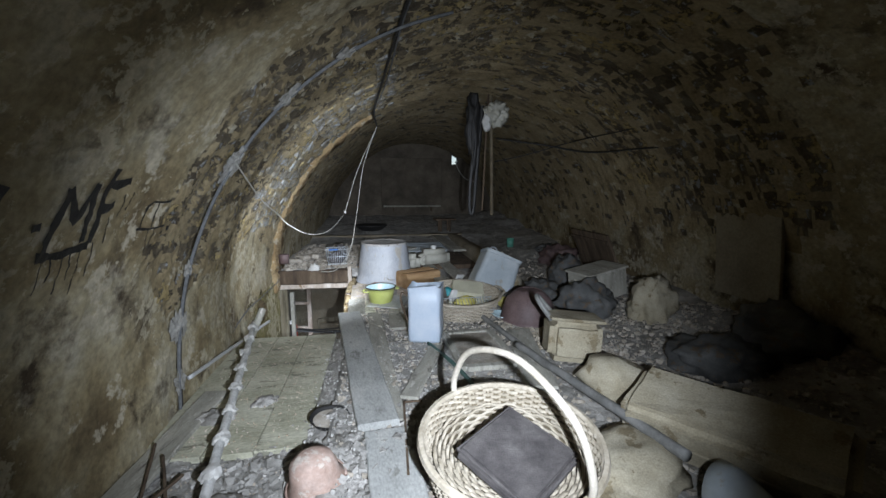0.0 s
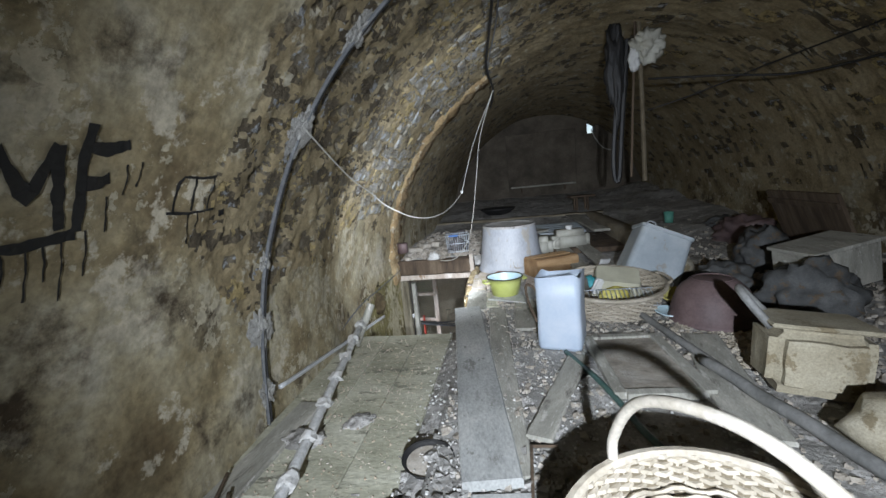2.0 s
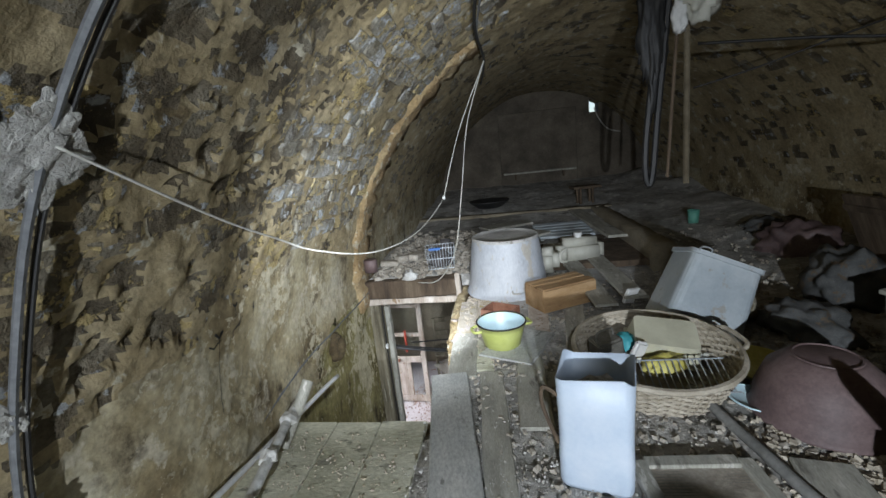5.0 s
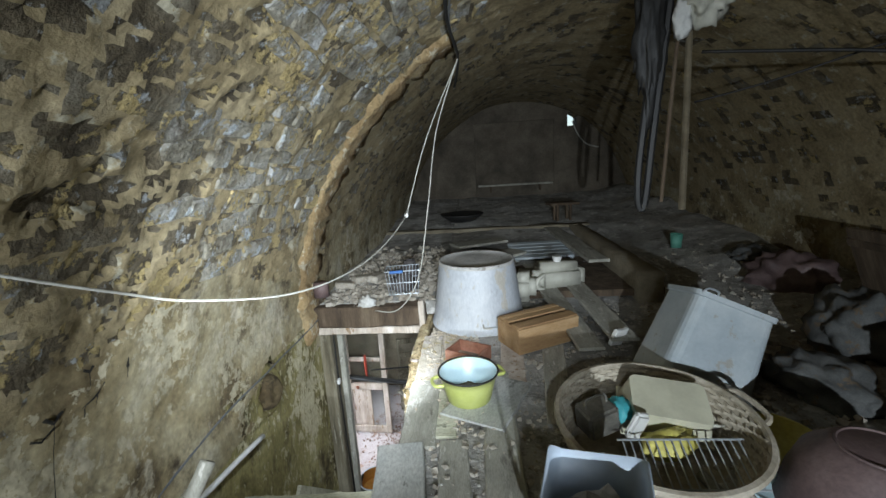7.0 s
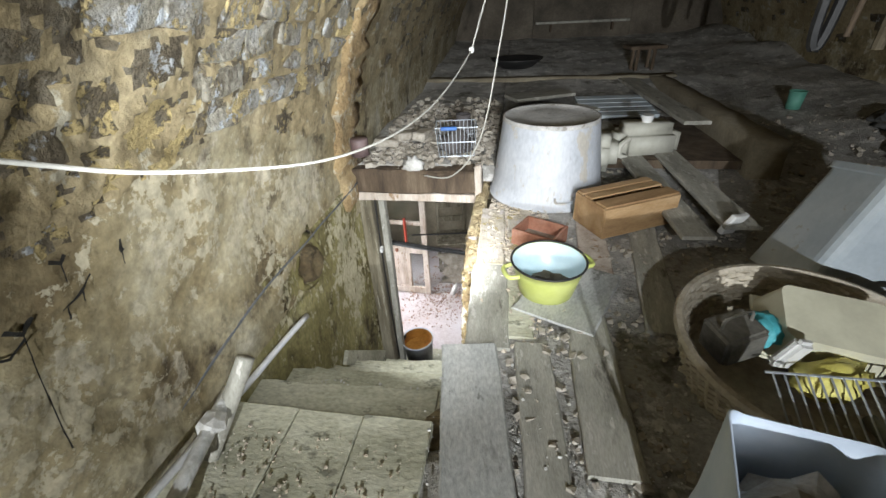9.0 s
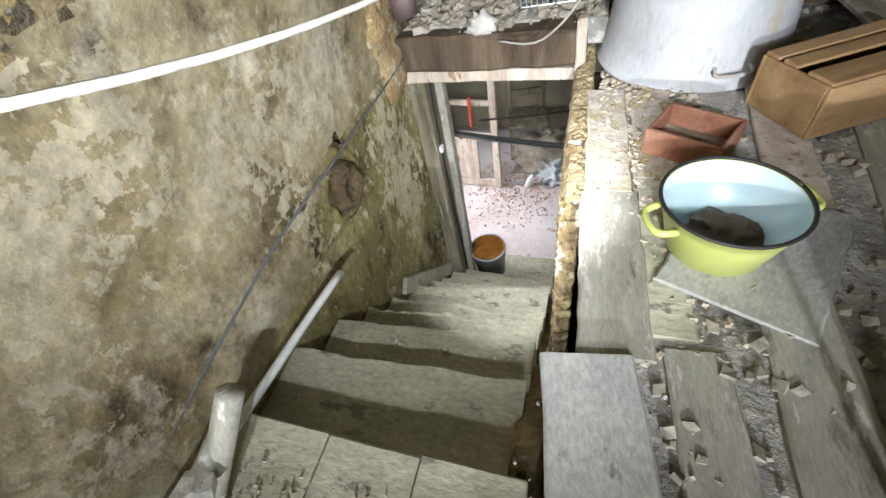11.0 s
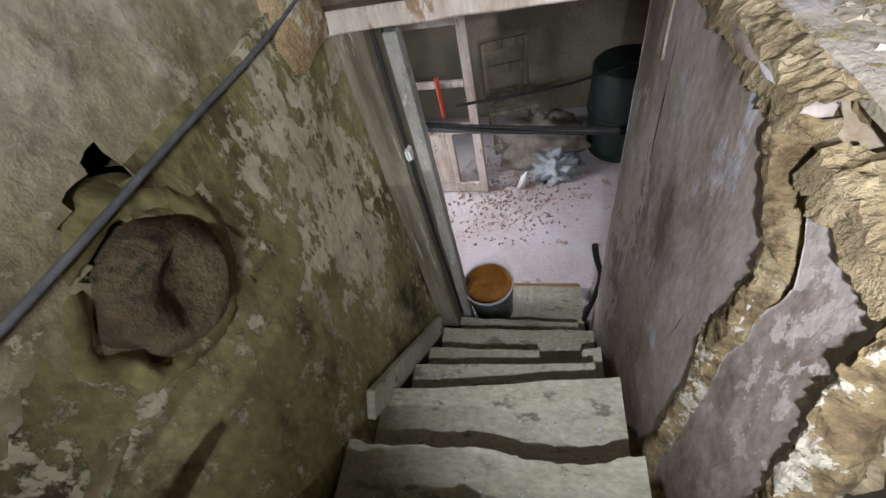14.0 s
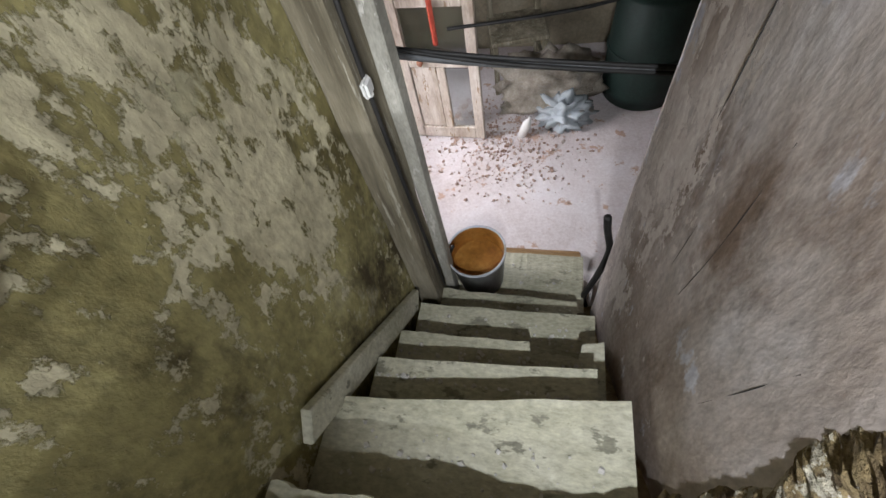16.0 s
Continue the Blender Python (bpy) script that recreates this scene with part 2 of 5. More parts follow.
    "cable": material("grey_cable", [(0.09, 0.095, 0.10), (0.16, 0.165, 0.17)], 20, 60, rough=0.6),
    "whitecable": material("white_cable", [(0.38, 0.37, 0.33), (0.50, 0.49, 0.44)], 20, 60, rough=0.6),
    "hose": material("green_hose", [(0.04, 0.09, 0.08), (0.07, 0.13, 0.11)], 20, 60, rough=0.5),
    "gypsum": material("white_gypsum", [(0.44, 0.43, 0.40), (0.58, 0.57, 0.54), (0.68, 0.67, 0.64)], 12, 60, bump=0.6),
    "patch": material("cable_plaster_patch", [(0.26, 0.25, 0.22), (0.38, 0.37, 0.34), (0.48, 0.47, 0.44)], 12, 60, bump=0.8, relief=0.02, dark=(0.16, 0.14, 0.11), share=0.3),
    "barrel": material("dark_green_barrel", [(0.008, 0.022, 0.018), (0.014, 0.035, 0.028)], 9, 60, rough=0.6),
    "yellow": material("yellow_rubber", [(0.55, 0.48, 0.10), (0.66, 0.60, 0.20)], 9, 60, rough=0.55),
    "teal": material("teal_plastic", [(0.05, 0.32, 0.36), (0.10, 0.44, 0.48)], 9, 60, rough=0.5, grain=0.12),
    "green": material("green_plastic", [(0.10, 0.36, 0.28), (0.18, 0.46, 0.36)], 9, 60, rough=0.5, grain=0.12),
    "blue": material("blue_plastic", [(0.04, 0.12, 0.38), (0.07, 0.20, 0.50)], 9, 60, rough=0.5, grain=0.12),
    "wire": material("pale_wire", [(0.40, 0.44, 0.48), (0.54, 0.57, 0.60)], 9, 60, rough=0.4, metal=0.5),
    "tinmetal": material("tarnished_tin", [(0.16, 0.15, 0.13), (0.26, 0.25, 0.22), (0.34, 0.32, 0.29)], 9, 60, rough=0.5, metal=0.6),
    "rust": material("rusty_water", [(0.20, 0.08, 0.015), (0.36, 0.16, 0.03), (0.46, 0.24, 0.06)], 7, 40, rough=0.5),
    "red": material("red_paint", [(0.42, 0.05, 0.03), (0.52, 0.09, 0.05)], 9, 60, rough=0.5),
    "white": material("white_plastic", [(0.62, 0.62, 0.60), (0.74, 0.74, 0.72)], 9, 60, rough=0.5, grain=0.12),
    # earth and dirt, also the shade painted on risers and behind the weave
    "mud_and_shade": material("dark_mud_and_shade", [(0.10, 0.08, 0.05), (0.18, 0.15, 0.10)], 9, 60),
    # very dark brown for both end walls and the boarded door
    "endwall": material("dark_end_wall", [(0.07, 0.06, 0.045), (0.12, 0.10, 0.075), (0.17, 0.145, 0.11)], 2, 40, bump=0.5, relief=0.03),
    "rightwall": material("right_panel_plaster", [(0.24, 0.21, 0.15), (0.33, 0.29, 0.21), (0.38, 0.35, 0.26)], 2, 40),
}


def glass(name, colour=(0.9, 0.95, 0.95), rough=0.05):
    m = bpy.data.materials.new(name)
    m.use_nodes = True
    b = m.node_tree.nodes["Principled BSDF"]
    b.inputs["Base Color"].default_value = (*colour, 1)
    b.inputs["Roughness"].default_value, b.inputs["Transmission Weight"].default_value, b.inputs["IOR"].default_value = rough, 1.0, 1.45
    return m


M["glass"] = glass("window_glass", rough=0.12)


M["vault"] = material("vault_surface", [(0.15, 0.11, 0.055), (0.29, 0.235, 0.13), (0.39, 0.34, 0.22), (0.48, 0.445, 0.345)], 2.0, 34, stain=(0.48, 0.43, 0.32), amount=0.26, bump=0.8, relief=0.010, grain=0.75, dark=(0.07, 0.05, 0.028), share=0.42, flake=(0.46, 0.41, 0.29), flakes=0.34)


# ---- mesh helpers ----
def part(name, bm, mat, parent=None, label="", smooth=False):
    me = bpy.data.meshes.new(name)
    bmesh.ops.recalc_face_normals(bm, faces=bm.faces)
    for f in bm.faces:
        f.smooth = smooth
    bm.to_mesh(me)
    bm.free()
    me.materials.append(mat)
    ob = new(name, me)
    ob.parent = parent
    if label:
        tagged(ob, label)
    return ob


def thing(name, m, label, category, group="", kind=""):
    ob = new(name)
    ob.empty_display_size = 0.1
    ob.matrix_world = m
    return tagged(ob, label, category, group, kind)


def solo(name, bm, mat, m, label, category="", kind="", smooth=False, group=""):
    ob = part(name, bm, mat, None, "", smooth)
    ob.matrix_world = m
    return tagged(ob, label, category, group, kind)


def box(sx, sy, sz, at=(0, 0, 0), bevel=0.004, rot=(0, 0, 0), bm=None, jitter=0.0, cuts=0, seg=1):
    """A bevelled box that stands on at, its base centre."""
    b = bmesh.new()
    bmesh.ops.create_cube(b, size=1)
    bmesh.ops.scale(b, vec=(sx, sy, sz), verts=b.verts)
    if bevel:
        bmesh.ops.bevel(b, geom=b.edges[:], offset=min(bevel, 0.45 * min(sx, sy, sz)), segments=seg, affect="EDGES")
    if cuts:
        bmesh.ops.subdivide_edges(b, edges=[e for e in b.edges if e.calc_length() > 0.3 * max(sx, sy, sz)], cuts=cuts, use_grid_fill=True)
    if jitter:
        for v in b.verts:
            v.co += Vector((noise.noise(v.co * 9 + Vector((i * 3 + sx * 50, at[0], at[1])))) for i in range(3)) * jitter
    bmesh.ops.transform(b, matrix=pose(at[0], at[1], at[2] + sz / 2, *rot), verts=b.verts)
    return join(b, bm)


def join(b, bm):
    if bm is None:
        return b
    me = bpy.data.meshes.new("tmp")
    b.to_mesh(me)
    b.free()
    bm.from_mesh(me)
    bpy.data.meshes.remove(me)
    return bm


def lathe(profile, n=32, sx=1.0, sy=1.0, bm=None, wob=0.0):
    """Turns (radius, height) round z; closes ends whose radius is 0."""
    b = bmesh.new()
    rings = []
    for k, (r, z) in enumerate(profile):
        if r < 1e-6:
            rings.append([b.verts.new((0, 0, z))])
        else:
            ring = []
            for i in range(n):
                a = 2 * math.pi * i / n
                q = r * (1 + wob * noise.noise(Vector((math.cos(a) * 2, math.sin(a) * 2, z * 5 + r))))
                ring.append(b.verts.new((q * math.cos(a) * sx, q * math.sin(a) * sy, z)))
            rings.append(ring)
    for p, q in zip(rings, rings[1:]):
        for i in range(n):
            j = (i + 1) % n
            if len(p) == 1 and len(q) == 1:
                continue
            if len(p) == 1:
                b.faces.new((p[0], q[i], q[j]))
            elif len(q) == 1:
                b.faces.new((p[i], p[j], q[0]))
            else:
                b.faces.new((p[i], p[j], q[j], q[i]))
    return join(b, bm)


def tube(points, r, n=8, bm=None, steps=0, taper=1.0):
    """A round bar along points; steps > 0 smooths the line."""
    pts = [Vector(p) for p in points]
    if steps:
        out = []
        for i in range(len(pts) - 1):
            p0, p1, p2, p3 = pts[max(0, i - 1)], pts[i], pts[i + 1], pts[min(len(pts) - 1, i + 2)]
            for k in range(steps):
                t = k / steps
                out.append(0.5 * ((2 * p1) + (p2 - p0) * t + (2 * p0 - 5 * p1 + 4 * p2 - p3) * t * t + (3 * p1 - p0 - 3 * p2 + p3) * t ** 3))
        pts = out + [pts[-1]]
    b = bmesh.new()
    rings, side = [], None
    for i, p in enumerate(pts):
        d = (pts[min(i + 1, len(pts) - 1)] - pts[max(i - 1, 0)]).normalized()
        if side is None:
            side = d.orthogonal().normalized()
        side = (side - d * side.dot(d)).normalized()
        up = d.cross(side)
        q = r * (1 + (taper - 1) * i / max(1, len(pts) - 1))
        rings.append([b.verts.new(p + (side * math.cos(2 * math.pi * k / n) + up * math.sin(2 * math.pi * k / n)) * q) for k in range(n)])
    for p, q in zip(rings, rings[1:]):
        for i in range(n):
            b.faces.new((p[i], p[(i + 1) % n], q[(i + 1) % n], q[i]))
    b.faces.new(rings[0])
    b.faces.new(rings[-1])
    return join(b, bm)


def blob(sx, sy, sz, at=(0, 0, 0), rough=0.25, freq=3.0, sub=3, bm=None, seed=0.0, flat=True):
    """A lumpy rounded mass that stands on at."""
    b = bmesh.new()
    bmesh.ops.create_icosphere(b, subdivisions=sub, radius=1)
    for v in b.verts:
        d = v.co.normalized()
        v.co = d * (1 + rough * noise.fractal(d * freq + Vector((seed, seed * 2, 0)), 0.9, 2.1, 4))
        if flat and v.co.z < -0.45:
            v.co.z = -0.45
        v.co = Vector((v.co.x * sx / 2, v.co.y * sy / 2, (v.co.z + (0.45 if flat else 1)) * sz / (1.45 if flat else 2)))
    bmesh.ops.translate(b, verts=b.verts, vec=at)
    return join(b, bm)


def ss(x, a, b):
    t = min(1.0, max(0.0, (x - a) / (b - a)))
    return t * t * (3 - 2 * t)


# ---- the vaulted store ----
CU, CZ, R = 1.0, 0.2, 2.17
END = 11.0
WELL = (-0.27, 3.54, 5.28)   # inner edge, front and back of the stairwell


def ground(u, v):
    """Height of the upper floor."""
    return 0.03 + 0.09 * max(0.0, v - 5.5) + 0.12 * ss(u, 2.0, 3.1) - 0.07 * (1 - ss(u, -0.45, -0.25)) * (1 - ss(v, 4.0, 5.0))


def wall_u(v):
    return CU - R - 0.10 * ss(v, 3.0, 4.3)


def shell(s, v):
    """Point and inward normal of the vault; s runs from -1 at the left floor to 1 at the right."""
    arc, foot = math.pi * R / 2, 0.35
    d = s * (arc + foot)
    k = -0.10 * ss(v, 3.0, 4.3)
    if abs(d) <= arc:
        a = d / R
        w = ss(-a, 0.6, 1.5) * k
        return Vector((CU + R * math.sin(a) + w, v, CZ + R * math.cos(a))), Vector((-math.sin(a), 0, -math.cos(a)))
    sg = 1 if d > 0 else -1
    return Vector((CU + sg * R + (k if sg < 0 else 0), v, CZ - (abs(d) - arc))), Vector((-sg, 0, 0))


def on_vault(v, z, off=0.0):
    """The point of the left side of the vault at v and height z."""
    if z <= CZ:
        return Vector((wall_u(v) + off, v, z))
    a = -math.acos(min(1, (z - CZ) / R))
    w = -ss(-a, 0.6, 1.5) * 0.10 * ss(v, 3.0, 4.3)
    return Vector((CU + R * math.sin(a) + w - math.sin(a) * off, v, z - math.cos(a) * off))


def bare_mask(p, s):
    n1 = noise.fractal(p * 1.1 + Vector((3, 1, 7)), 0.9, 2.1, 4)
    return ss(p.z + 0.40 * n1 + 0.15 * ss(p.y, 1.5, 3.2), 0.78, 1.0) * ss(p.y + 0.4 * n1, 1.9, 2.5)


def vault_relief(p, s):
    """Relief, bareness and tone of the vault: 0 to 0.2 is mortar, above it a stone."""
    n0 = noise.fractal(p * 1.5, 0.8, 2.1, 3)
    n2 = noise.fractal(p * 7, 0.8, 2.1, 3)
    q = Vector((p.x * 7.5, p.y * 4.6, p.z * 8.5)) + Vector((n2, n0, -n2)) * 0.55
    dist, pts = noise.voronoi(q)
    m = bare_mask(p, s)
    tone = math.sin(pts[0].x * 12.99 + pts[0].y * 78.23 + pts[0].z * 37.72) * 437.585 % 1.0
    set_in = ss(p.y, 3.75, 4.2)
    stone = ss(dist[1] - dist[0], 0.07 + 0.16 * (1 - tone), 0.15 + 0.16 * (1 - tone)) * (1 - 0.75 * set_in)
    d = 0.020 * n0 + (0.006 + 0.008 * m) * n2 + (0.003 + 0.005 * m) * noise.noise(p * 19) + 0.004 * noise.noise(p * 41) + m * (stone * (0.030 * (tone - 0.75)) + 0.004)
    return d, m, stone * (0.24 + 0.62 * tone * (0.75 + 0.25 * set_in)) + (1 - stone) * 0.08 * (1 + n2)


def in_pocket(c):
    """Whether a point of the stairwell wall lies in the pocket above the log end."""
    d = (c.y - 4.52) * 0.75 + (c.z - 0.075) * 0.66
    e = (c.z - 0.075) * 0.75 - (c.y - 4.52) * 0.40
    return -1.42 < c.x < -1.15 and (d / 0.085) ** 2 + (e / 0.032) ** 2 < 1 + 0.5 * noise.noise(c * 30)


def build_vault():
    left = list(np.linspace(-1, 0.02, 200)) + list(np.linspace(0.05, 1, 52))
    along = list(np.linspace(-1.6, 1.0, 52)) + list(np.linspace(1.04, 5.3, 220)) + list(np.linspace(5.38, END + 0.3, 66))
    verts, faces, bare, block = [], [], [], []
    rng = random.Random(3)
    for v in along:
        for s in left:
            p, nrm = shell(s + rng.uniform(-0.0016, 0.0016), v + rng.uniform(-0.0065, 0.0065))
            d, m, c = vault_relief(p, s)
            verts.append(p + nrm * d)
            bare.append(m)
            block.append(c)
    w = len(left)
    for i in range(len(along) - 1):
        for j in range(w - 1):
            a = i * w + j
            if not in_pocket(verts[a]):
                faces.append((a, a + w, a + w + 1, a + 1))
    base = len(verts)
    ring = [shell(s, 0) for s in np.linspace(-1, 1, 40)]
    for v in (along[0], along[-1]):
        for p, nrm in ring:
            verts.append(Vector((p.x, v, p.z)) - nrm * 0.35)
            bare.append(0)
            block.append(0.5)
    for j in range(39):
        faces.append((base + j, base + j + 1, base + 41 + j, base + 40 + j))
    me = bpy.data.meshes.new("vault_ceiling")
    me.from_pydata(verts, [], faces)
    me.materials.append(M["vault"])
    me.materials.append(M["darkstone"])
    me.materials.append(M["mortar"])
    for f in me.polygons:
        f.use_smooth = True
        k = f.vertices[0]
        if bare[k] > 0.5:
            f.material_index = 1 if block[k] > 0.22 else 2
    ob = new("vault_ceiling", me)
    return tagged(ob, "rough stone barrel vault with flaking brown plaster", "vault", kind="structure")


vault = build_vault()


def heightfield(name, u0, u1, v0, v1, step, fn, mat, label, depth=0.14, cat="floor"):
    """A floor slab with an uneven top."""
    us, vs = np.linspace(u0, u1, max(2, int((u1 - u0) / step) + 1)), np.linspace(v0, v1, max(2, int((v1 - v0) / step) + 1))
    verts = [Vector((u, v, fn(u, v))) for v in vs for u in us]
    w, h = len(us), len(vs)
    faces = [(i * w + j, i * w + j + 1, (i + 1) * w + j + 1, (i + 1) * w + j) for i in range(h - 1) for j in range(w - 1)]
    rim = [j for j in range(w)] + [i * w + w - 1 for i in range(1, h)] + [(h - 1) * w + j for j in range(w - 2, -1, -1)] + [i * w for i in range(h - 2, 0, -1)]
    base = len(verts)
    low = min(p.z for p in verts) - depth
    for r in rim:
        verts.append(Vector((verts[r].x, verts[r].y, low)))
    k = len(rim)
    for i in range(k):
        j = (i + 1) % k
        faces.append((rim[i], base + i, base + j, rim[j]))
    faces.append(tuple(base + i for i in range(k - 1, -1, -1)))
    me = bpy.data.meshes.new(name)
    me.from_pydata(verts, [], faces)
    for f in me.polygons:
        f.use_smooth = len(f.vertices) == 4 and f.index < (w - 1) * (h - 1)
    me.materials.append(mat)
    return tagged(new(name, me), label, cat, kind="structure")


def dusty(u, v):
    p = Vector((u, v, 0))
    return ground(u, v) + 0.012 * noise.fractal(p * 3, 0.8, 2.1, 4) + 0.006 * noise.noise(p * 22) + 0.03 * ss(v, 5.5, 6.5) * noise.noise(p * 2) + 0.10 * ss(u, 1.9, 3.0) * noise.noise(p * 1.6)


heightfield("floor", WELL[0], 3.30, -1.6, END + 0.3, 0.05, dusty, M["dust"], "dusty earthen floor strewn with debris")
heightfield("floor_left", -1.36, WELL[0] - 0.002, -1.6, WELL[1] - 0.06, 0.05, lambda u, v: dusty(u, v) - 0.03, M["dust"], "dusty floor along the left wall")
heightfield("floor_back", -1.36, WELL[0] - 0.002, WELL[2] + 0.13, END + 0.3, 0.06, lambda u, v: dusty(u, v) + 0.16 * (1 - ss(v, 5.6, 8)), M["dust"], "rubble-covered floor behind the stairwell", depth=0.1)

# end and back walls
HOLE = (2.06, 1.98, 0.18, 0.26)
def end_wall(name, v, thick, hole, mat, label):
    b = bmesh.new()
    if hole:
        u, z, w, h = hole
        for (u0, u1, z0, z1) in ((-1.7, u - w / 2, -0.2, 2.8), (u + w / 2, 3.7, -0.2, 2.8), (u - w / 2, u + w / 2, -0.2, z - h / 2), (u - w / 2, u + w / 2, z + h / 2, 2.8)):
            box(u1 - u0, thick, z1 - z0, ((u0 + u1) / 2, v, z0), 0, bm=b)
    else:
        box(5.4, thick, 3.0, (1.0, v, -0.2), 0, bm=b)
    return solo(name, b, mat, pose(0, 0, 0), label, "wall", "structure")


end_wall("wall_north", END + 0.1, 0.3, HOLE, M["endwall"], "very dark end wall with a small ragged hole")
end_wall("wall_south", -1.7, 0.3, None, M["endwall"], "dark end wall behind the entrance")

# ---- stairwell ----
TOP, LOW = -0.04, -2.18
# left and right end of each tread's nose, its height, and how ragged the nose is
TREADS = ((3.87, 3.90, -0.285, 0.012), (4.10, 4.15, -0.46, 0.014), (4.31, 4.32, -0.66, 0.045), (4.49, 4.51, -0.86, 0.030), (4.72, 4.82, -1.06, 0.006),
          (4.90, 4.95, -1.24, 0.006), (5.07, 5.10, -1.42, 0.022), (5.285, 5.295, -1.62, 0.008), (5.46, 5.44, -1.80, 0.008), (5.82, 5.82, -1.99, 0.008))
WL, WR = -1.27, -0.42


def slab(name, u0, u1, v0, v1, z0, z1, mat, label, cat="wall", jit=0.012, cell=0.12):
    """A thick wall with uneven faces."""
    b = bmesh.new()
    bmesh.ops.create_cube(b, size=1)
    bmesh.ops.scale(b, vec=(u1 - u0, v1 - v0, z1 - z0), verts=b.verts)
    bmesh.ops.translate(b, verts=b.verts, vec=((u0 + u1) / 2, (v0 + v1) / 2, (z0 + z1) / 2))
    for axis, ln in ((0, u1 - u0), (1, v1 - v0), (2, z1 - z0)):
        n = min(88, int(ln / cell))
        if n > 0:
            bmesh.ops.subdivide_edges(b, edges=[e for e in b.edges if abs((e.verts[0].co - e.verts[1].co)[axis]) > 0.9 * ln], cuts=n, use_grid_fill=True)
    for q in b.verts:
        q.co += Vector((noise.fractal(q.co * 3 + Vector((i * 9, 0, 0)), 0.8, 2.1, 3) for i in range(3))) * jit
    return solo(name, b, mat, pose(0, 0, 0), label, cat, "structure", smooth=True)


def open_pocket(ob):
    """Breaks the ragged pocket into the wall above the log end."""
    b = bmesh.new()
    b.from_mesh(ob.data)
    bmesh.ops.delete(b, geom=[f for f in b.faces if in_pocket(f.calc_center_median())], context="FACES")
    b.to_mesh(ob.data)
    b.free()


open_pocket(slab("wall_stair_left", WL - 0.30, WL, 3.0, 5.62, LOW - 0.1, 0.10, M["plaster"], "damp mottled stairwell wall of flaking ochre plaster", jit=0.014, cell=0.03))
def edge_near(z):
    """The broken near edge of the stair partition at height z."""
    return 4.585 + 0.13 * ss(z, -0.16, 0.0) - 0.02 * ss(-z, 0.4, 0.9) - 0.07 * ss(-z, 0.95, 1.5) + 0.014 * noise.noise(Vector((z * 9, 0, 0))) + 0.008 * noise.noise(Vector((z * 31, 2, 0)))


def chip_near(z):
    """The near edge of the board in front of it, which slants towards the stair head."""
    return 4.43 - 0.34 * max(0.0, -z - 0.12) + 0.020 * noise.noise(Vector((z * 11, 4, 0))) + 0.012 * noise.noise(Vector((z * 37, 7, 0)))


def chip_far(z):
    return edge_near(z) - 0.012 - 0.05 * ss(z, -0.25, -0.02)


def partition(name, near, far, u0, u1, top, label):
    """An upright board wall with uneven near edge, standing from the stair foot up to top."""
    verts, faces, n, h = [], [], 44, 130
    for i in range(n + 1):
        t = i / n
        for u in (u0, u1):
            for k in range(h + 1):
                z = LOW - 0.1 + (top - LOW + 0.1) * k / h
                v = near(z) + (far(z) - near(z)) * t
                e = 0.014 * noise.noise(Vector((v * 14, u, 3))) * (k / h) ** 8
                verts.append(Vector((u + 0.010 * noise.fractal(Vector((v * 2, z * 1.2, u * 9)), 0.8, 2.1, 4), v, z + e)))
    w = 2 * (h + 1)
    for i in range(n):
        a, c = i * w, (i + 1) * w
        for k in range(h):
            faces.append((a + k, c + k, c + k + 1, a + k + 1))
            faces.append((a + h + 1 + k, a + h + 2 + k, c + h + 2 + k, c + h + 1 + k))
        faces.append((a + h, c + h, c + w - 1, a + w - 1))
    for e in (0, n * w):
        for k in range(h):
            faces.append((e + k, e + k + 1, e + h + 2 + k, e + h + 1 + k))
    me = bpy.data.meshes.new(name)
    me.from_pydata(verts, [], faces)
    me.materials.append(M["sidewall"])
    for f in me.polygons:
        f.use_smooth = True
    return tagged(new(name, me), label, "wall", kind="structure")


side = partition("wall_stair_right", edge_near, lambda z: 5.52, WR + 0.03, WR + 0.085, 0.025, "worn painted stairwell partition with brown stains and a broken edge")
partition("wall_stair_fragment", chip_near, chip_far, WR + 0.042, WR + 0.095, -0.01, "loose brown board of the stairwell partition with a rotten edge")
for pts in (((4.98, -0.30), (4.985, -0.55), (5.00, -0.78)), ((5.20, -0.05), (5.21, -0.45), (5.205, -0.70)), ((4.83, -0.95), (4.84, -1.08)), ((5.08, -0.62), (5.09, -0.80)), ((4.72, -0.42), (4.75, -0.72), (4.77, -0.80))):
    line = [(WR + 0.0310 + 0.010 * noise.fractal(Vector((v * 2, z * 1.2, (WR + 0.03) * 9)), 0.8, 2.1, 4), v, z) for v, z in pts]
    part("crack", tube(line, 0.0014, 5, steps=6), M["black"], side, "thin dark crack between the boards")
# rough masonry behind the partition, under the floor's edge
slab("wall_masonry", WR + 0.092, 0.01, 4.44, 5.36, LOW, -0.035, M["mud_and_shade"], "crumbling masonry packed under the floor edge", jit=0.035, cell=0.03)
rng = random.Random(12)
for k, (v, z, mt) in enumerate(((4.47, -0.06, "rubble"), (4.50, -0.15, "brick"), (4.60, -0.05, "rubble"), (4.56, -0.12, "clay"), (4.45, -0.24, "rubble"), (4.72, -0.03, "palecrumb"), (4.85, -0.02, "rubble"), (4.45, -0.36, "crumble"), (4.98, -0.02, "palecrumb"))):
    b = box(0.10 + 0.03 * (k % 3), 0.12, 0.065, (0, 0, -0.03), 0.012, seg=2, jitter=0.016, cuts=3)
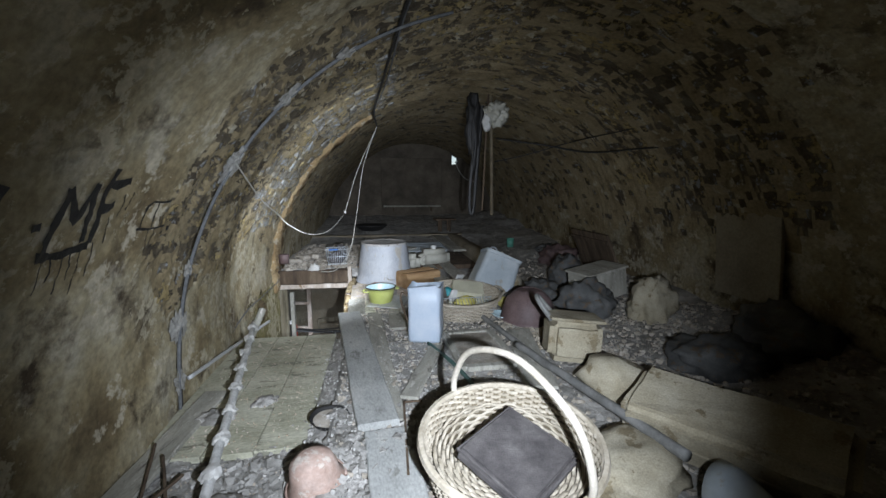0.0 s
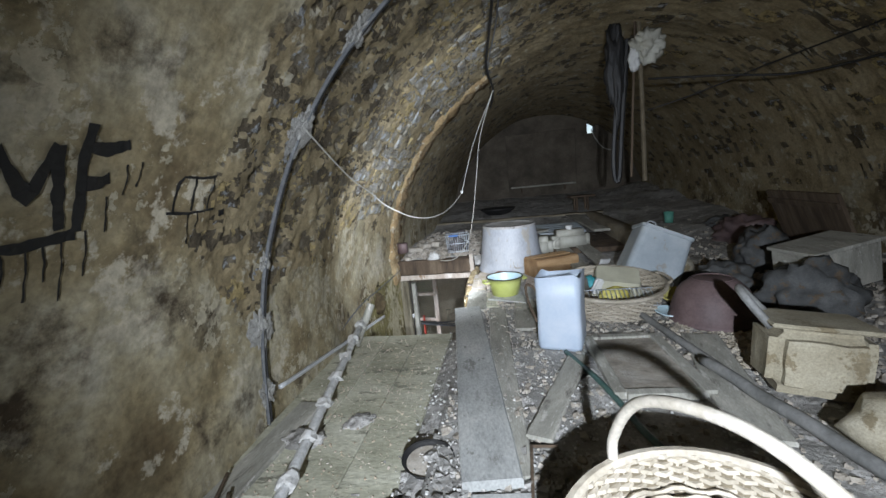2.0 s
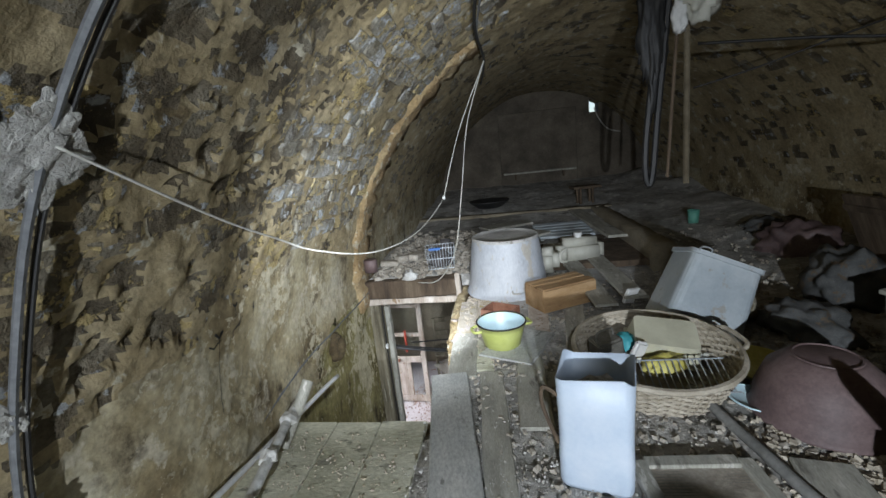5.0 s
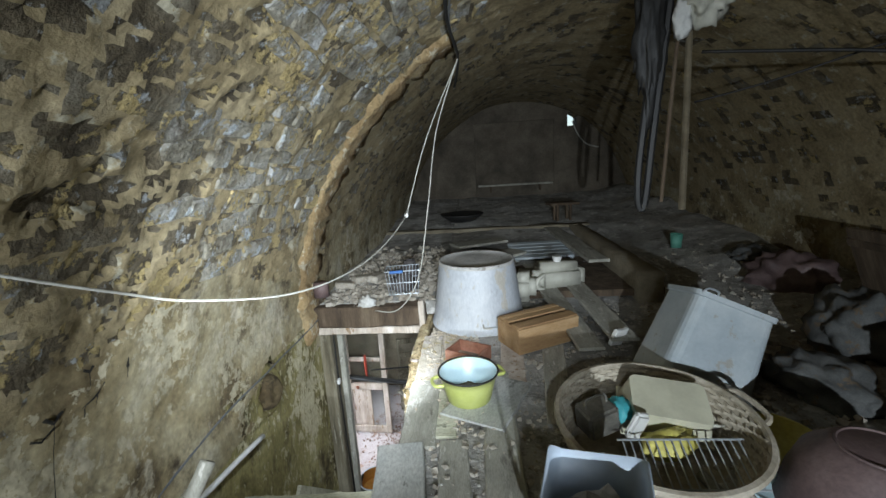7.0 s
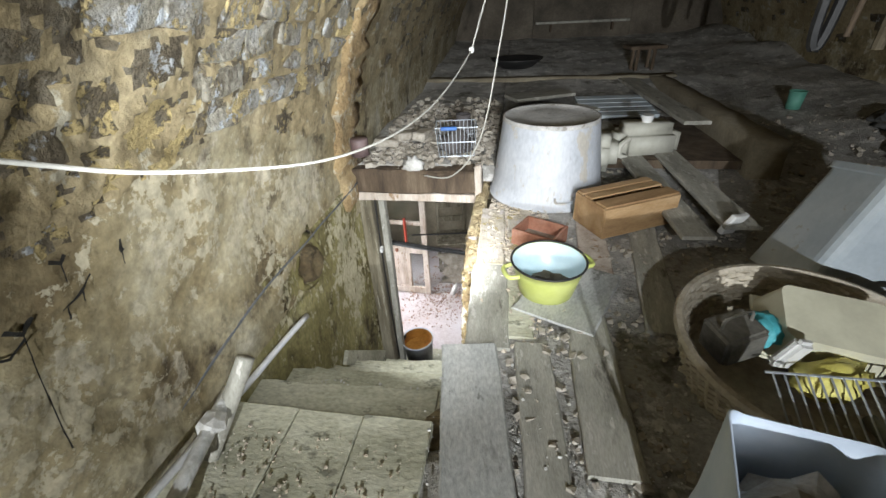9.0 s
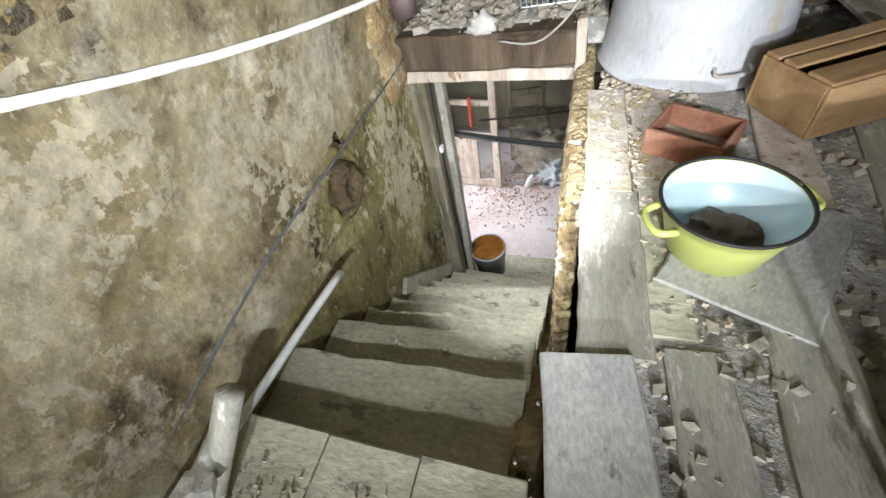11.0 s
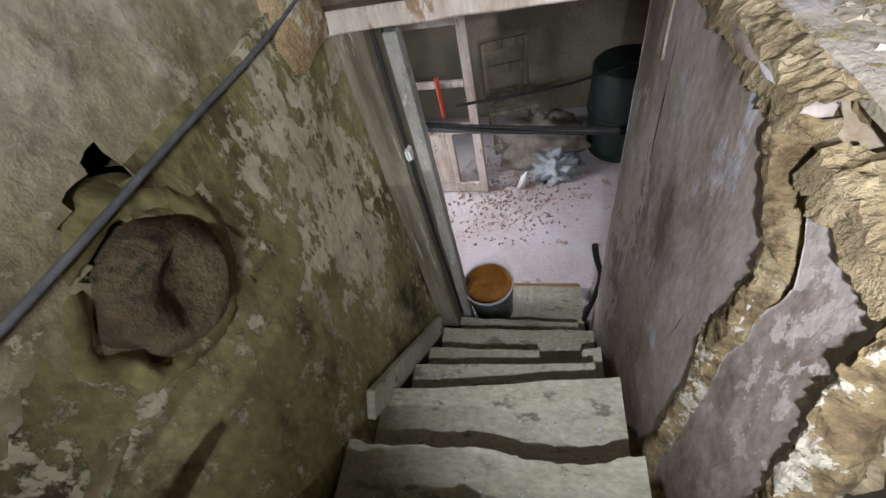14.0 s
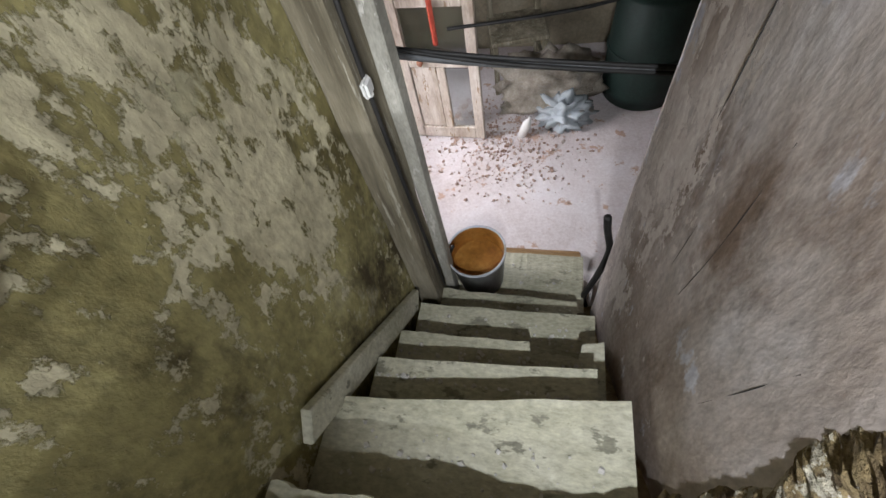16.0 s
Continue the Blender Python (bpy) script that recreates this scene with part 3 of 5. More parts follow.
    solo("broken_brick", b, M[mt], pose(WR + 0.13, v, z, rng.uniform(-14, 14), rng.uniform(-14, 14), rng.uniform(-30, 30)), "broken brick crusted with mortar under the floor edge", "brick", group="bricks under the floor edge")
slab("wall_under_floor", 0.02, 0.2, 3.0, 5.9, LOW - 0.1, -0.12, M["mud_and_shade"], "dark wall of the void under the floor")
slab("wall_under_front", WL, 0.9, 3.05, 3.2, LOW - 0.1, -0.20, M["mud_and_shade"], "dark earth face under the landing")

stairs = thing("staircase", pose(0, 0, 0), "worn steep staircase of dusty boards with chipped edges", "stairs", kind="structure")
prev = (WELL[1] - 0.02, WELL[1] - 0.02)
for k, (n0, n1, z, rag) in enumerate(TREADS):
    b = bmesh.new()
    wl, wr = WL + (0.012 if k < 5 else 0.05), WR - 0.015 - (0.055 if k in (5, 8) else 0.0)
    cuts = 60
    rows = []
    for zz in (z, z - 0.032):
        for vv in (0, 1):
            row = []
            for i in range(cuts + 1):
                t = i / cuts
                jag = rag * (noise.noise(Vector((i * 0.09, k * 3.1, 0))) + 0.22 * noise.noise(Vector((i * 0.33, k, 5))) + 0.12 * noise.noise(Vector((i * 1.1, k, 8))))
                if k == 6 and 0.66 < t < 0.90:
                    jag -= 0.05 + 0.025 * noise.noise(Vector((i * 0.6, 3, 3)))
                v = prev[0] + (prev[1] - prev[0]) * t - 0.06 if vv == 0 else n0 + (n1 - n0) * t + jag
                row.append(b.verts.new((wl + (wr - wl) * t, v, zz + 0.004 * noise.noise(Vector((i * 0.4, k, vv))))))
            rows.append(row)
    a0, a1, b0, b1 = rows
    for i in range(cuts):
        b.faces.new((a0[i], a0[i + 1], a1[i + 1], a1[i]))
        b.faces.new((b0[i], b1[i], b1[i + 1], b0[i + 1]))
        b.faces.new((a1[i], a1[i + 1], b1[i + 1], b1[i]))
        b.faces.new((a0[i], b0[i], b0[i + 1], a0[i + 1]))
    b.faces.new((a0[0], a1[0], b1[0], b0[0]))
    b.faces.new((a0[-1], b0[-1], b1[-1], a1[-1]))
    part("tread", b, M["tread"], stairs, "dusty tread board with a splintered nose" if rag > 0.02 else "")
    top = TREADS[k - 1][2] if k else TOP
    # riser coloured dark to stand for the shade below the nose
    part("riser", box(wr - wl - 0.02, 0.025, top - z - 0.037, ((wl + wr) / 2, min(prev) - 0.05, z + 0.002), 0.002), M["mud_and_shade"], stairs)
    prev = (n0, n1)
part("riser", box(WR - WL - 0.06, 0.03, 0.15, ((WL + WR) / 2, 5.76, LOW + 0.001), 0.002), M["darkwood"], stairs)
part("stringer", box(0.10, 3.0, 0.16, (WR + 0.02, 4.60, -1.33), 0.02, (-46.5, 0, 0), jitter=0.02, cuts=10), M["crumble"], stairs, "crumbling plastered stringer")
part("skirting", box(0.03, 0.95, 0.10, (WL + 0.03, 4.95, -1.30), 0.004, (-45, 0, 0)), M["tread"], stairs, "loose slanting board against the wall")

# landing boards
landing = thing("landing", pose(0, 0, 0), "landing of wide dusty boards at the stair head", "landing", kind="structure")
edges = (-1.17, -0.87, -0.63, -0.385)
for a, c in zip(edges, edges[1:]):
    b = box(c - a - 0.004, 1.62, 0.035, ((a + c) / 2, 2.765 + 0.02 * noise.noise(Vector((a * 5, 0, 0))), TOP - 0.035), 0.004, jitter=0.003, cuts=6)
    part("board", b, M["tread"], landing)

# timbers round the well
part_post = thing("door_post", pose(WL + 0.05, 5.44, LOW), "dark upright timber post beside the stair doorway", "post", kind="structure")
part("post", box(0.10, 0.16, 2.34, (0, 0, 0), 0.008, jitter=0.007, cuts=14), M["greywood"], part_post)
# paler than the post: light from the lower room put into its colour
part("jamb_lining", box(0.05, 0.07, 2.05, (0.072, 0.104, 0), 0.006, jitter=0.004, cuts=10), M["board"], part_post, "grey jamb lining coloured paler for the lower room's light")
solo("header_beam", box(0.98, 0.16, 0.17, (0, 0, 0), 0.015, jitter=0.015, cuts=8), M["darkwood"], pose(-0.84, 5.38, 0.02), "charred rough timber beam over the stair doorway", "beam", "structure")
solo("lintel", box(0.90, 0.07, 0.06, (0, 0, 0), 0.006, jitter=0.006, cuts=8), M["paintwood"], pose(-0.83, 5.35, -0.045), "splintered whitewashed lintel board", "lintel", "structure")
solo("door_post_right", box(0.045, 0.06, 0.44, (0, 0, 0), 0.006, jitter=0.006, cuts=5), M["paintwood"], pose(-0.375, 5.30, -0.20), "pale weathered stub of a post at the stair opening", "post", "structure")

# ---- lower room ----
solo("floor_lower", box(4.4, 3.2, 0.1, (-0.6, 7.15, LOW - 0.1), 0), M["lowfloor"], pose(0, 0, 0), "pale dusty concrete floor of the lower room", "floor", "structure")
slab("wall_lower_far", -2.9, 1.7, 8.2, 8.4, LOW - 0.1, 0.3, M["lowwall"], "stained brown wall of the lower room")
slab("wall_lower_right", 1.4, 1.6, 5.6, 8.3, LOW - 0.1, 0.3, M["lowwall"], "dark side wall of the lower room")
slab("wall_lower_front", WR + 0.09, 1.6, 5.40, 5.52, LOW - 0.1, -0.12, M["lowwall"], "wall beside the stair doorway")
slab("wall_lower_front_left", -2.9, WL - 0.02, 5.50, 5.62, LOW - 0.1, 0.0, M["lowwall"], "plastered wall beside the stair foot")
b = bmesh.new()
for (v0, v1, z0, z1) in ((5.5, 5.95, LOW - 0.1, 0.2), (6.75, 8.3, LOW - 0.1, 0.2), (5.95, 6.75, LOW - 0.1, -1.45), (5.95, 6.75, -0.55, 0.2)):
    box(0.25, v1 - v0, z1 - z0, (-2.78, (v0 + v1) / 2, z0), 0, bm=b)
solo("wall_lower_left", b, M["lowwall"], pose(0, 0, 0), "plastered wall with the window of the lower room", "wall", "structure")
solo("ceiling_lower", box(4.5, 2.7, 0.06, (-0.6, 7.05, 0.08), 0), M["darkwood"], pose(0, 0, 0), "dark boarded ceiling of the lower room", "ceiling", "structure")

# ---- arch rib, cables and marks on the vault ----
def strip(name, rows, mat, label, cat, kind=""):
    """A sheet through rows of points."""
    b = bmesh.new()
    vs = [[b.verts.new(p) for p in r] for r in rows]
    for r, q in zip(vs, vs[1:]):
        for i in range(len(r) - 1):
            b.faces.new((r[i], r[i + 1], q[i + 1], q[i]))
    return solo(name, b, mat, pose(0, 0, 0), label, cat, kind, smooth=True)


rib = []
for i in range(70):
    s = -0.97 + 0.68 * i / 69
    j = 0.09 * noise.noise(Vector((i * 0.30, 2, 0))) + 0.04 * noise.noise(Vector((i * 1.3, 5, 0)))
    q = 0.10 * noise.noise(Vector((i * 0.4, 9, 0)))
    row = []
    for v, off in ((5.10 + j, -0.06), (5.11 + j, 0.035), (5.22, 0.03), (5.36, 0.025), (5.50 + q, 0.02), (5.53 + q, -0.06)):
        p, nrm = shell(s, v)
        row.append(p + nrm * (off + 0.035 * noise.fractal(Vector((i * 0.35, v * 8, 1)), 0.8, 2.1, 4)))
    rib.append(row)
strip("arch_rib", rib, M["arch"], "ragged brown plaster arch band across the vault", "arch", "structure")


def vault_line(points, off):
    return [on_vault(v, z, off) for v, z in points]


conduit = thing("wall_cable", pose(0, 0, 0), "grey cable clipped up the vault with gypsum patches", "cable")
arc = [(2.36, 0.0), (2.40, 0.35), (2.42, 0.7), (2.44, 1.0), (2.45, 1.3), (2.47, 1.6), (2.50, 1.85), (2.52, 2.05), (2.54, 2.2), (2.55, 2.30)]
part("cable", tube(vault_line(arc, 0.045), 0.009, 6, steps=5), M["cable"], conduit)
part("cable", tube(vault_line([(v + 0.03, z) for v, z in arc], 0.04), 0.007, 6, steps=5), M["black"], conduit)
for k, (v, z, sz) in enumerate(((2.40, 0.15, 0.10), (2.41, 0.48, 0.16), (2.43, 0.80, 0.07), (2.45, 1.36, 0.17), (2.46, 1.42, 0.11), (2.49, 1.76, 0.13), (2.52, 2.02, 0.10))):
    p = on_vault(v, z, 0.03)
    b = blob(sz * 0.9, sz * 1.1, 0.022, rough=0.9, freq=1.7, sub=4, seed=k * 1.7, flat=False)
    n = (Vector((CU, v, CZ)) - p).normalized() if z > CZ else Vector((1, 0, 0))
    m = Matrix.Translation(p) @ n.to_track_quat("Z", "Y").to_matrix().to_4x4()
    bmesh.ops.transform(b, matrix=m, verts=b.verts)
    part("plaster_patch", b, M["patch"], conduit, "grey-white gypsum patch over the cable")


def stroke(bm, pts, w, off=0.03):
    """A dripped brush stroke over the curved wall, through (v, z)."""
    P = [on_vault(v, z, 0) for v, z in pts]
    fine = []
    for a, c in zip(pts, pts[1:]):
        for k in range(6):
            fine.append((a[0] + (c[0] - a[0]) * k / 6, a[1] + (c[1] - a[1]) * k / 6))
    fine.append(pts[-1])
    prev_pair = None
    for i, (v, z) in enumerate(fine):
        a = fine[max(0, i - 1)]
        c = fine[min(len(fine) - 1, i + 1)]
        d = Vector((c[0] - a[0], c[1] - a[1])).normalized()
        ww = w * (0.85 + 0.5 * noise.noise(Vector((v * 40, z * 40, 0))))
        pair = []
        for sg in (-1, 1):
            q = (v - d.y * ww / 2 * sg, z + d.x * ww / 2 * sg)
            p, nrm = on_vault(*q), None
            a2 = math.acos(min(1, max(0, (q[1] - CZ) / R)))
            sv = Vector((CU - R * math.sin(a2), q[0], q[1]))
            dd = vault_relief(sv, -0.7)[0]
            pair.append(bm.verts.new(on_vault(q[0], q[1], dd + 0.006)))
        if prev_pair:
            bm.faces.new((prev_pair[0], prev_pair[1], pair[1], pair[0]))
        prev_pair = pair


b = bmesh.new()
V0, VS, Z0, ZS = 1.58, 0.42, 0.98, 0.33
def letter(rows, v0, vs, z0, zs, w):
    for r in rows:
        stroke(b, [(v0 + x * vs, z0 + y * zs) for x, y in r], w)


letter([[(0, 0), (0.02, 0.5), (0.05, 0.95)], [(0.05, 0.95), (0.3, 0.45), (0.52, 1.0)], [(0.52, 1.0), (0.55, 0.5), (0.6, 0.05)], [(-0.1, -0.06), (0.3, -0.1), (0.75, -0.02)]], 1.37, 0.27, 1.05, 0.20, 0.034)
letter([[(0, 0), (0, 0.5), (0.03, 1.2)], [(0, 0.95), (0.3, 0.92), (0.6, 1.0)], [(0, 0.55), (0.25, 0.55), (0.4, 0.6)]], 1.575, 0.20, 1.05, 0.21, 0.034)
letter([[(0, 0), (0.05, 0.5), (0.12, 1.0)], [(0.12, 1.0), (0.6, 0.96), (1.05, 1.02)], [(1.0, 1.0), (0.98, 0.5), (0.9, 0.04)], [(-0.15, 0.02), (0.4, -0.03), (1.1, 0.06)], [(0.5, 0.95), (0.48, 0.4), (0.45, 0.05)]], 1.885, 0.16, 1.065, 0.115, 0.010)
letter([[(0, 0), (0.3, 0.02)]], 2.10, 0.12, 1.05, 0.2, 0.026)
letter([[(0, 0), (0.3, 0.02)]], 1.29, 0.10, 1.13, 0.2, 0.026)
letter([[(0, 0), (0.05, 0.5), (0.1, 1.0)], [(0.1, 1.0), (0.3, 0.3), (0.5, 1.1)]], 1.06, 0.18, 1.04, 0.19, 0.034)
for v, z, ln in ((1.37, 1.04, 0.12), (1.41, 1.03, 0.08), (1.46, 1.04, 0.14), (1.50, 1.03, 0.09), (1.54, 1.04, 0.16), (1.60, 1.05, 0.12), (1.65, 1.13, 0.09), (1.70, 1.21, 0.08), (1.95, 1.06, 0.10), (1.99, 1.06, 0.05), (1.74, 1.22, 0.07)):
    stroke(b, [(v, z), (v + 0.004, z - ln / 2), (v + 0.002, z - ln)], 0.006)
for pts, w in (([(3.285, 0.622), (3.33, 0.632), (3.376, 0.660)], 0.008), ([(3.30, 0.62), (3.296, 0.585)], 0.006), ([(3.34, 0.64), (3.345, 0.60)], 0.005), ([(3.487, 0.69), (3.480, 0.665), (3.484, 0.655)], 0.014), ([(3.482, 0.66), (3.476, 0.62)], 0.004),
               ([(3.30, 0.74), (3.325, 0.722), (3.34, 0.735)], 0.011), ([(3.325, 0.722), (3.318, 0.68)], 0.004), ([(3.17, 0.66), (3.20, 0.63), (3.23, 0.65)], 0.012), ([(3.20, 0.63), (3.18, 0.46), (3.155, 0.31)], 0.004), ([(3.13, 0.62), (3.16, 0.60), (3.20, 0.62)], 0.008)):
    stroke(b, pts, w)
solo("wall_lettering", b, M["paint"], pose(0, 0, 0), "black dripping painted letters on the vault plaster", "graffiti", "structure")

# stones of the vault, bare of plaster
stone_meshes = []
for k in range(12):
    b = bmesh.new()
    box(0.14 + 0.04 * (k % 4), 0.076 + 0.018 * (k % 3), 0.040, (0, 0, -0.02), 0.007, bm=b)
    bmesh.ops.subdivide_edges(b, edges=[e for e in b.edges if e.calc_length() > 0.04], cuts=1, use_grid_fill=True)
    for q in b.verts:
        q.co += Vector((noise.noise(q.co * 13 + Vector((k * 4, i * 7, 0))) for i in range(3))) * 0.014
    me = bpy.data.meshes.new("stone")
    b.to_mesh(me)
    b.free()
    me.materials.append(M["stone"])
    stone_meshes.append(me)
rng = random.Random(5)
count = 0
a = 0.40
while a < 1.26 and count < 300:
    v = 3.05 + rng.uniform(0, 0.16)
    while v < 5.06:
        z = CZ + R * math.cos(a)
        if rng.random() < 0.92 * ss(v + 0.25 * (z - 1.3), 3.2, 4.0) and noise.noise(Vector((v * 2.1, a * 4, 4))) > -0.38:
            w = a + 0.010 * noise.noise(Vector((v * 2, a * 9, 0)))
            z = CZ + R * math.cos(w)
            p = on_vault(v, z, 0)
            p = on_vault(v, z, vault_relief(p, -0.6)[0] - 0.013 + rng.uniform(-0.005, 0.004))
            n = (Vector((CU, v, CZ)) - p).normalized()
            along_dir = Vector((0, 1, 0))
            m3 = Matrix((along_dir, n.cross(along_dir), n)).transposed().to_4x4()
            ob = new("stone", rng.choice(stone_meshes))
            ob.parent = vault
            ob.matrix_world = Matrix.Translation(p) @ m3 @ pose(0, 0, 0, rng.uniform(-6, 6), rng.uniform(-6, 6), rng.uniform(-10, 10)) @ Matrix.Diagonal((rng.uniform(0.8, 1.15), rng.uniform(0.85, 1.2), 1, 1))
            count += 1
        v += rng.uniform(0.17, 0.28)
    a += 0.050


def cable(name, pts, r, mat, label, steps=6):
    return solo(name, tube(pts, r, 6, steps=steps), mat, pose(0, 0, 0), label, "cable", smooth=True)


HOOK = (0.01, 5.20, 1.965)
cable("ceiling_cable", [(0.30, 1.2, 2.22), (0.16, 2.4, 2.17), (0.06, 3.6, 2.10), (-0.02, 4.5, 2.02), HOOK, (-0.05, 5.9, 1.90)], 0.010, M["black"], "slack black cable strung under the vault")
cable("ceiling_cable", [(0.34, 1.2, 2.24), (0.18, 2.4, 2.19), (0.10, 3.7, 2.13), (-0.01, 4.6, 2.04), HOOK], 0.006, M["cable"], "thin grey cable strung under the vault")
cable("hanging_wire", [HOOK, (-0.16, 5.15, 1.5), (-0.24, 5.05, 1.0), (-0.34, 5.02, 0.5), (-0.52, 5.1, 0.24), (-0.72, 5.2, 0.20)], 0.0045, M["whitecable"], "thin white wire hanging from the cable")
KNOT = (-0.385, 5.0, 0.95)
pull = thing("pull_switch", pose(*KNOT), "white pull switch hanging on a thin wire", "switch")
part("knob", lathe([(0, 0.018), (0.012, 0.012), (0.014, 0), (0.010, -0.012), (0, -0.016)], 12), M["white"], pull)
part("wire", tube([(0.395, 0.20, 1.01), (0.16, 0.08, 0.5), (0, 0, 0)], 0.004, 6, steps=5), M["whitecable"], pull)
cable("sagging_wire", [on_vault(2.45, 1.40, 0.05), (-0.75, 2.85, 1.16), (-0.70, 3.06, 1.05), (-0.68, 3.25, 0.965), (-0.62, 3.62, 0.853), (-0.56, 4.0, 0.80), (-0.50, 4.4, 0.80), (-0.44, 4.75, 0.86), KNOT], 0.0036, M["whitecable"], "white sagging wire along the vault wall")
stair_cable = [(WL + 0.10, 3.1, 0.02), (WL + 0.06, 3.5, 0.06), (WL + 0.025, 4.04, 0.085), (WL + 0.03, 4.46, 0.085), (WL + 0.02, 4.7, 0.08), (WL + 0.02, 5.0, 0.075), (WL + 0.04, 5.3, 0.10)]
cable("stair_cable", stair_cable, 0.006, M["cable"], "grey cable fixed along the stairwell wall")
cable("side_cable", [(1.42, 4.9, 1.82), (1.9, 4.6, 1.72), (2.3, 4.3, 1.62), (2.6, 3.8, 1.62), (2.75, 3.0, 1.60)], 0.009, M["black"], "slack black cable strung across the vault")
cable("side_cable", [(1.42, 4.95, 1.55), (1.75, 4.8, 1.62), (2.2, 4.5, 1.75), (2.45, 3.8, 1.80), (2.55, 2.6, 1.80)], 0.006, M["black"], "thin black cable strung across the vault")
cable("hole_wire", [(HOLE[0], END - 0.08, HOLE[1] - 0.05), (HOLE[0] + 0.08, END - 0.14, HOLE[1] - 0.28), (HOLE[0] + 0.25, END - 0.16, HOLE[1] - 0.50), (HOLE[0] + 0.5, END - 0.14, HOLE[1] - 0.58)], 0.012, M["whitecable"], "pale wire hanging from the hole in the end wall")

# log end let into the stairwell wall
log = thing("wall_log", pose(WL, 4.51, -0.065), "round log end let into the stairwell wall, crusted with plaster", "log")
b = lathe([(0, 0.028), (0.02, 0.026), (0.04, 0.034), (0.062, 0.052), (0.085, 0.048), (0.104, 0.03), (0.114, 0.0), (0.118, -0.10)], 48, wob=0.06)
for q in b.verts:
    q.co += Vector((noise.fractal(q.co * 16 + Vector((i * 5, 2, 0)), 0.8, 2.1, 4) for i in range(3))) * 0.010
bmesh.ops.rotate(b, verts=b.verts, cent=(0, 0, 0), matrix=Matrix.Rotation(radians(90), 3, "Y"))
part("log_end", b, M["logend"], log, "rotten brown end grain with a sunken heart", True)
b = lathe([(0.116, -0.012), (0.124, 0.010), (0.14, 0.012), (0.165, -0.002), (0.18, -0.03)], 64, wob=0.12)
for q in b.verts:
    q.co += Vector((noise.fractal(q.co * 20 + Vector((i * 5, 9, 0)), 0.8, 2.1, 4) for i in range(3))) * 0.009
bmesh.ops.rotate(b, verts=b.verts, cent=(0, 0, 0), matrix=Matrix.Rotation(radians(90), 3, "Y"))
part("plaster_ring", b, M["plaster"], log, "ring of cracked plaster", True)
switch = thing("junction_box", pose(WL + 0.12, 5.38, -0.52), "small white junction box on the timber post", "junction box")
part("body", box(0.02, 0.05, 0.05, (0, 0, 0), 0.008, seg=2), M["white"], switch)
part("screw_cap", lathe([(0.012, 0), (0.012, 0.012), (0, 0.014)], 10), M["gypsum"], switch)
cable("post_cable", [(WL + 0.115, 5.40, 0.1), (WL + 0.115, 5.39, -0.5), (WL + 0.115, 5.42, -1.2), (WL + 0.115, 5.46, -1.75)], 0.007, M["black"], "black cable down the timber post", 3)

# ---- hanging bundle ----
hang = thing("hanging_bundle", pose(1.36, 4.95, 0.90), "wooden pole, black straps and pale bag hanging from the vault", "bundle")
part("pole", tube([(0.05, 0.05, 0.0), (0.03, 0.03, 0.7), (0.0, 0, 1.46)], 0.022, 8, taper=0.85), M["mud_and_shade"], hang, "weathered wooden pole")
part("pole", tube([(-0.06, 0.1, 0.05), (-0.045, 0.05, 0.8), (-0.03, 0, 1.45)], 0.012, 8), M["darkwood"], hang, "thin wooden pole")
part("strap", tube([(-0.18, 0, 1.42), (-0.19, 0.02, 0.9), (-0.24, 0.02, 0.3), (-0.23, 0.03, 0.05), (-0.19, 0.03, 0.06), (-0.16, 0.02, 0.5), (-0.10, 0, 1.3)], 0.022, 6, steps=5), M["black"], hang, "looped black strap")
b = blob(0.17, 0.10, 0.80, (-0.20, 0.02, 0.65), 0.5, 2.6, 4, seed=3, flat=False)
part("cloth", b, M["black"], hang, "dark hanging cloth", True)
part("bag", blob(0.26, 0.20, 0.26, (0.06, -0.04, 1.08), 0.5, 2.6, 4, seed=8, flat=False), M["jerry"], hang, "pale plastic bag", True)
part("bag_tail", blob(0.10, 0.08, 0.20, (-0.06, -0.05, 1.0), 0.5, 2.6, seed=9, flat=False), M["white"], hang, "", True)

# ---- things on the upper floor ----
G = 0.035   # usual floor height


def plank(name, a, c, w, th, z, mat, label, w2=None):
    """A long board from a to c, (u, v) each."""
    d = Vector((c[0] - a[0], c[1] - a[1]))
    ln = d.length
    b = bmesh.new()
    n = 14
    rows = []
    for i in range(n + 1):
        t = i / n
        ww = (w + ((w2 or w) - w) * t) / 2
        e = 0.006 * noise.noise(Vector((i * 0.8, a[0] * 9, a[1]))) + (0.012 * noise.noise(Vector((a[0] * 20, i * 5, 1))) if i in (0, n) else 0)
        f = 0.006 * noise.noise(Vector((i * 0.8, c[0] * 9, c[1] + 4)))
        rows.append([b.verts.new((x, t * ln + e, y)) for x, y in ((-ww + e, 0), (-ww + e, th - 0.005), (-ww + 0.006 + e, th), (ww - 0.006 + f, th), (ww + f, th - 0.005), (ww + f, 0))])
    for r, q in zip(rows, rows[1:]):
        for i in range(6):
            b.faces.new((r[i], r[(i + 1) % 6], q[(i + 1) % 6], q[i]))
    b.faces.new(rows[0])
    b.faces.new(rows[-1])
    return solo(name, b, mat, pose(a[0], a[1], z, 0, 0, math.degrees(math.atan2(-d.x, d.y))), label, "plank")


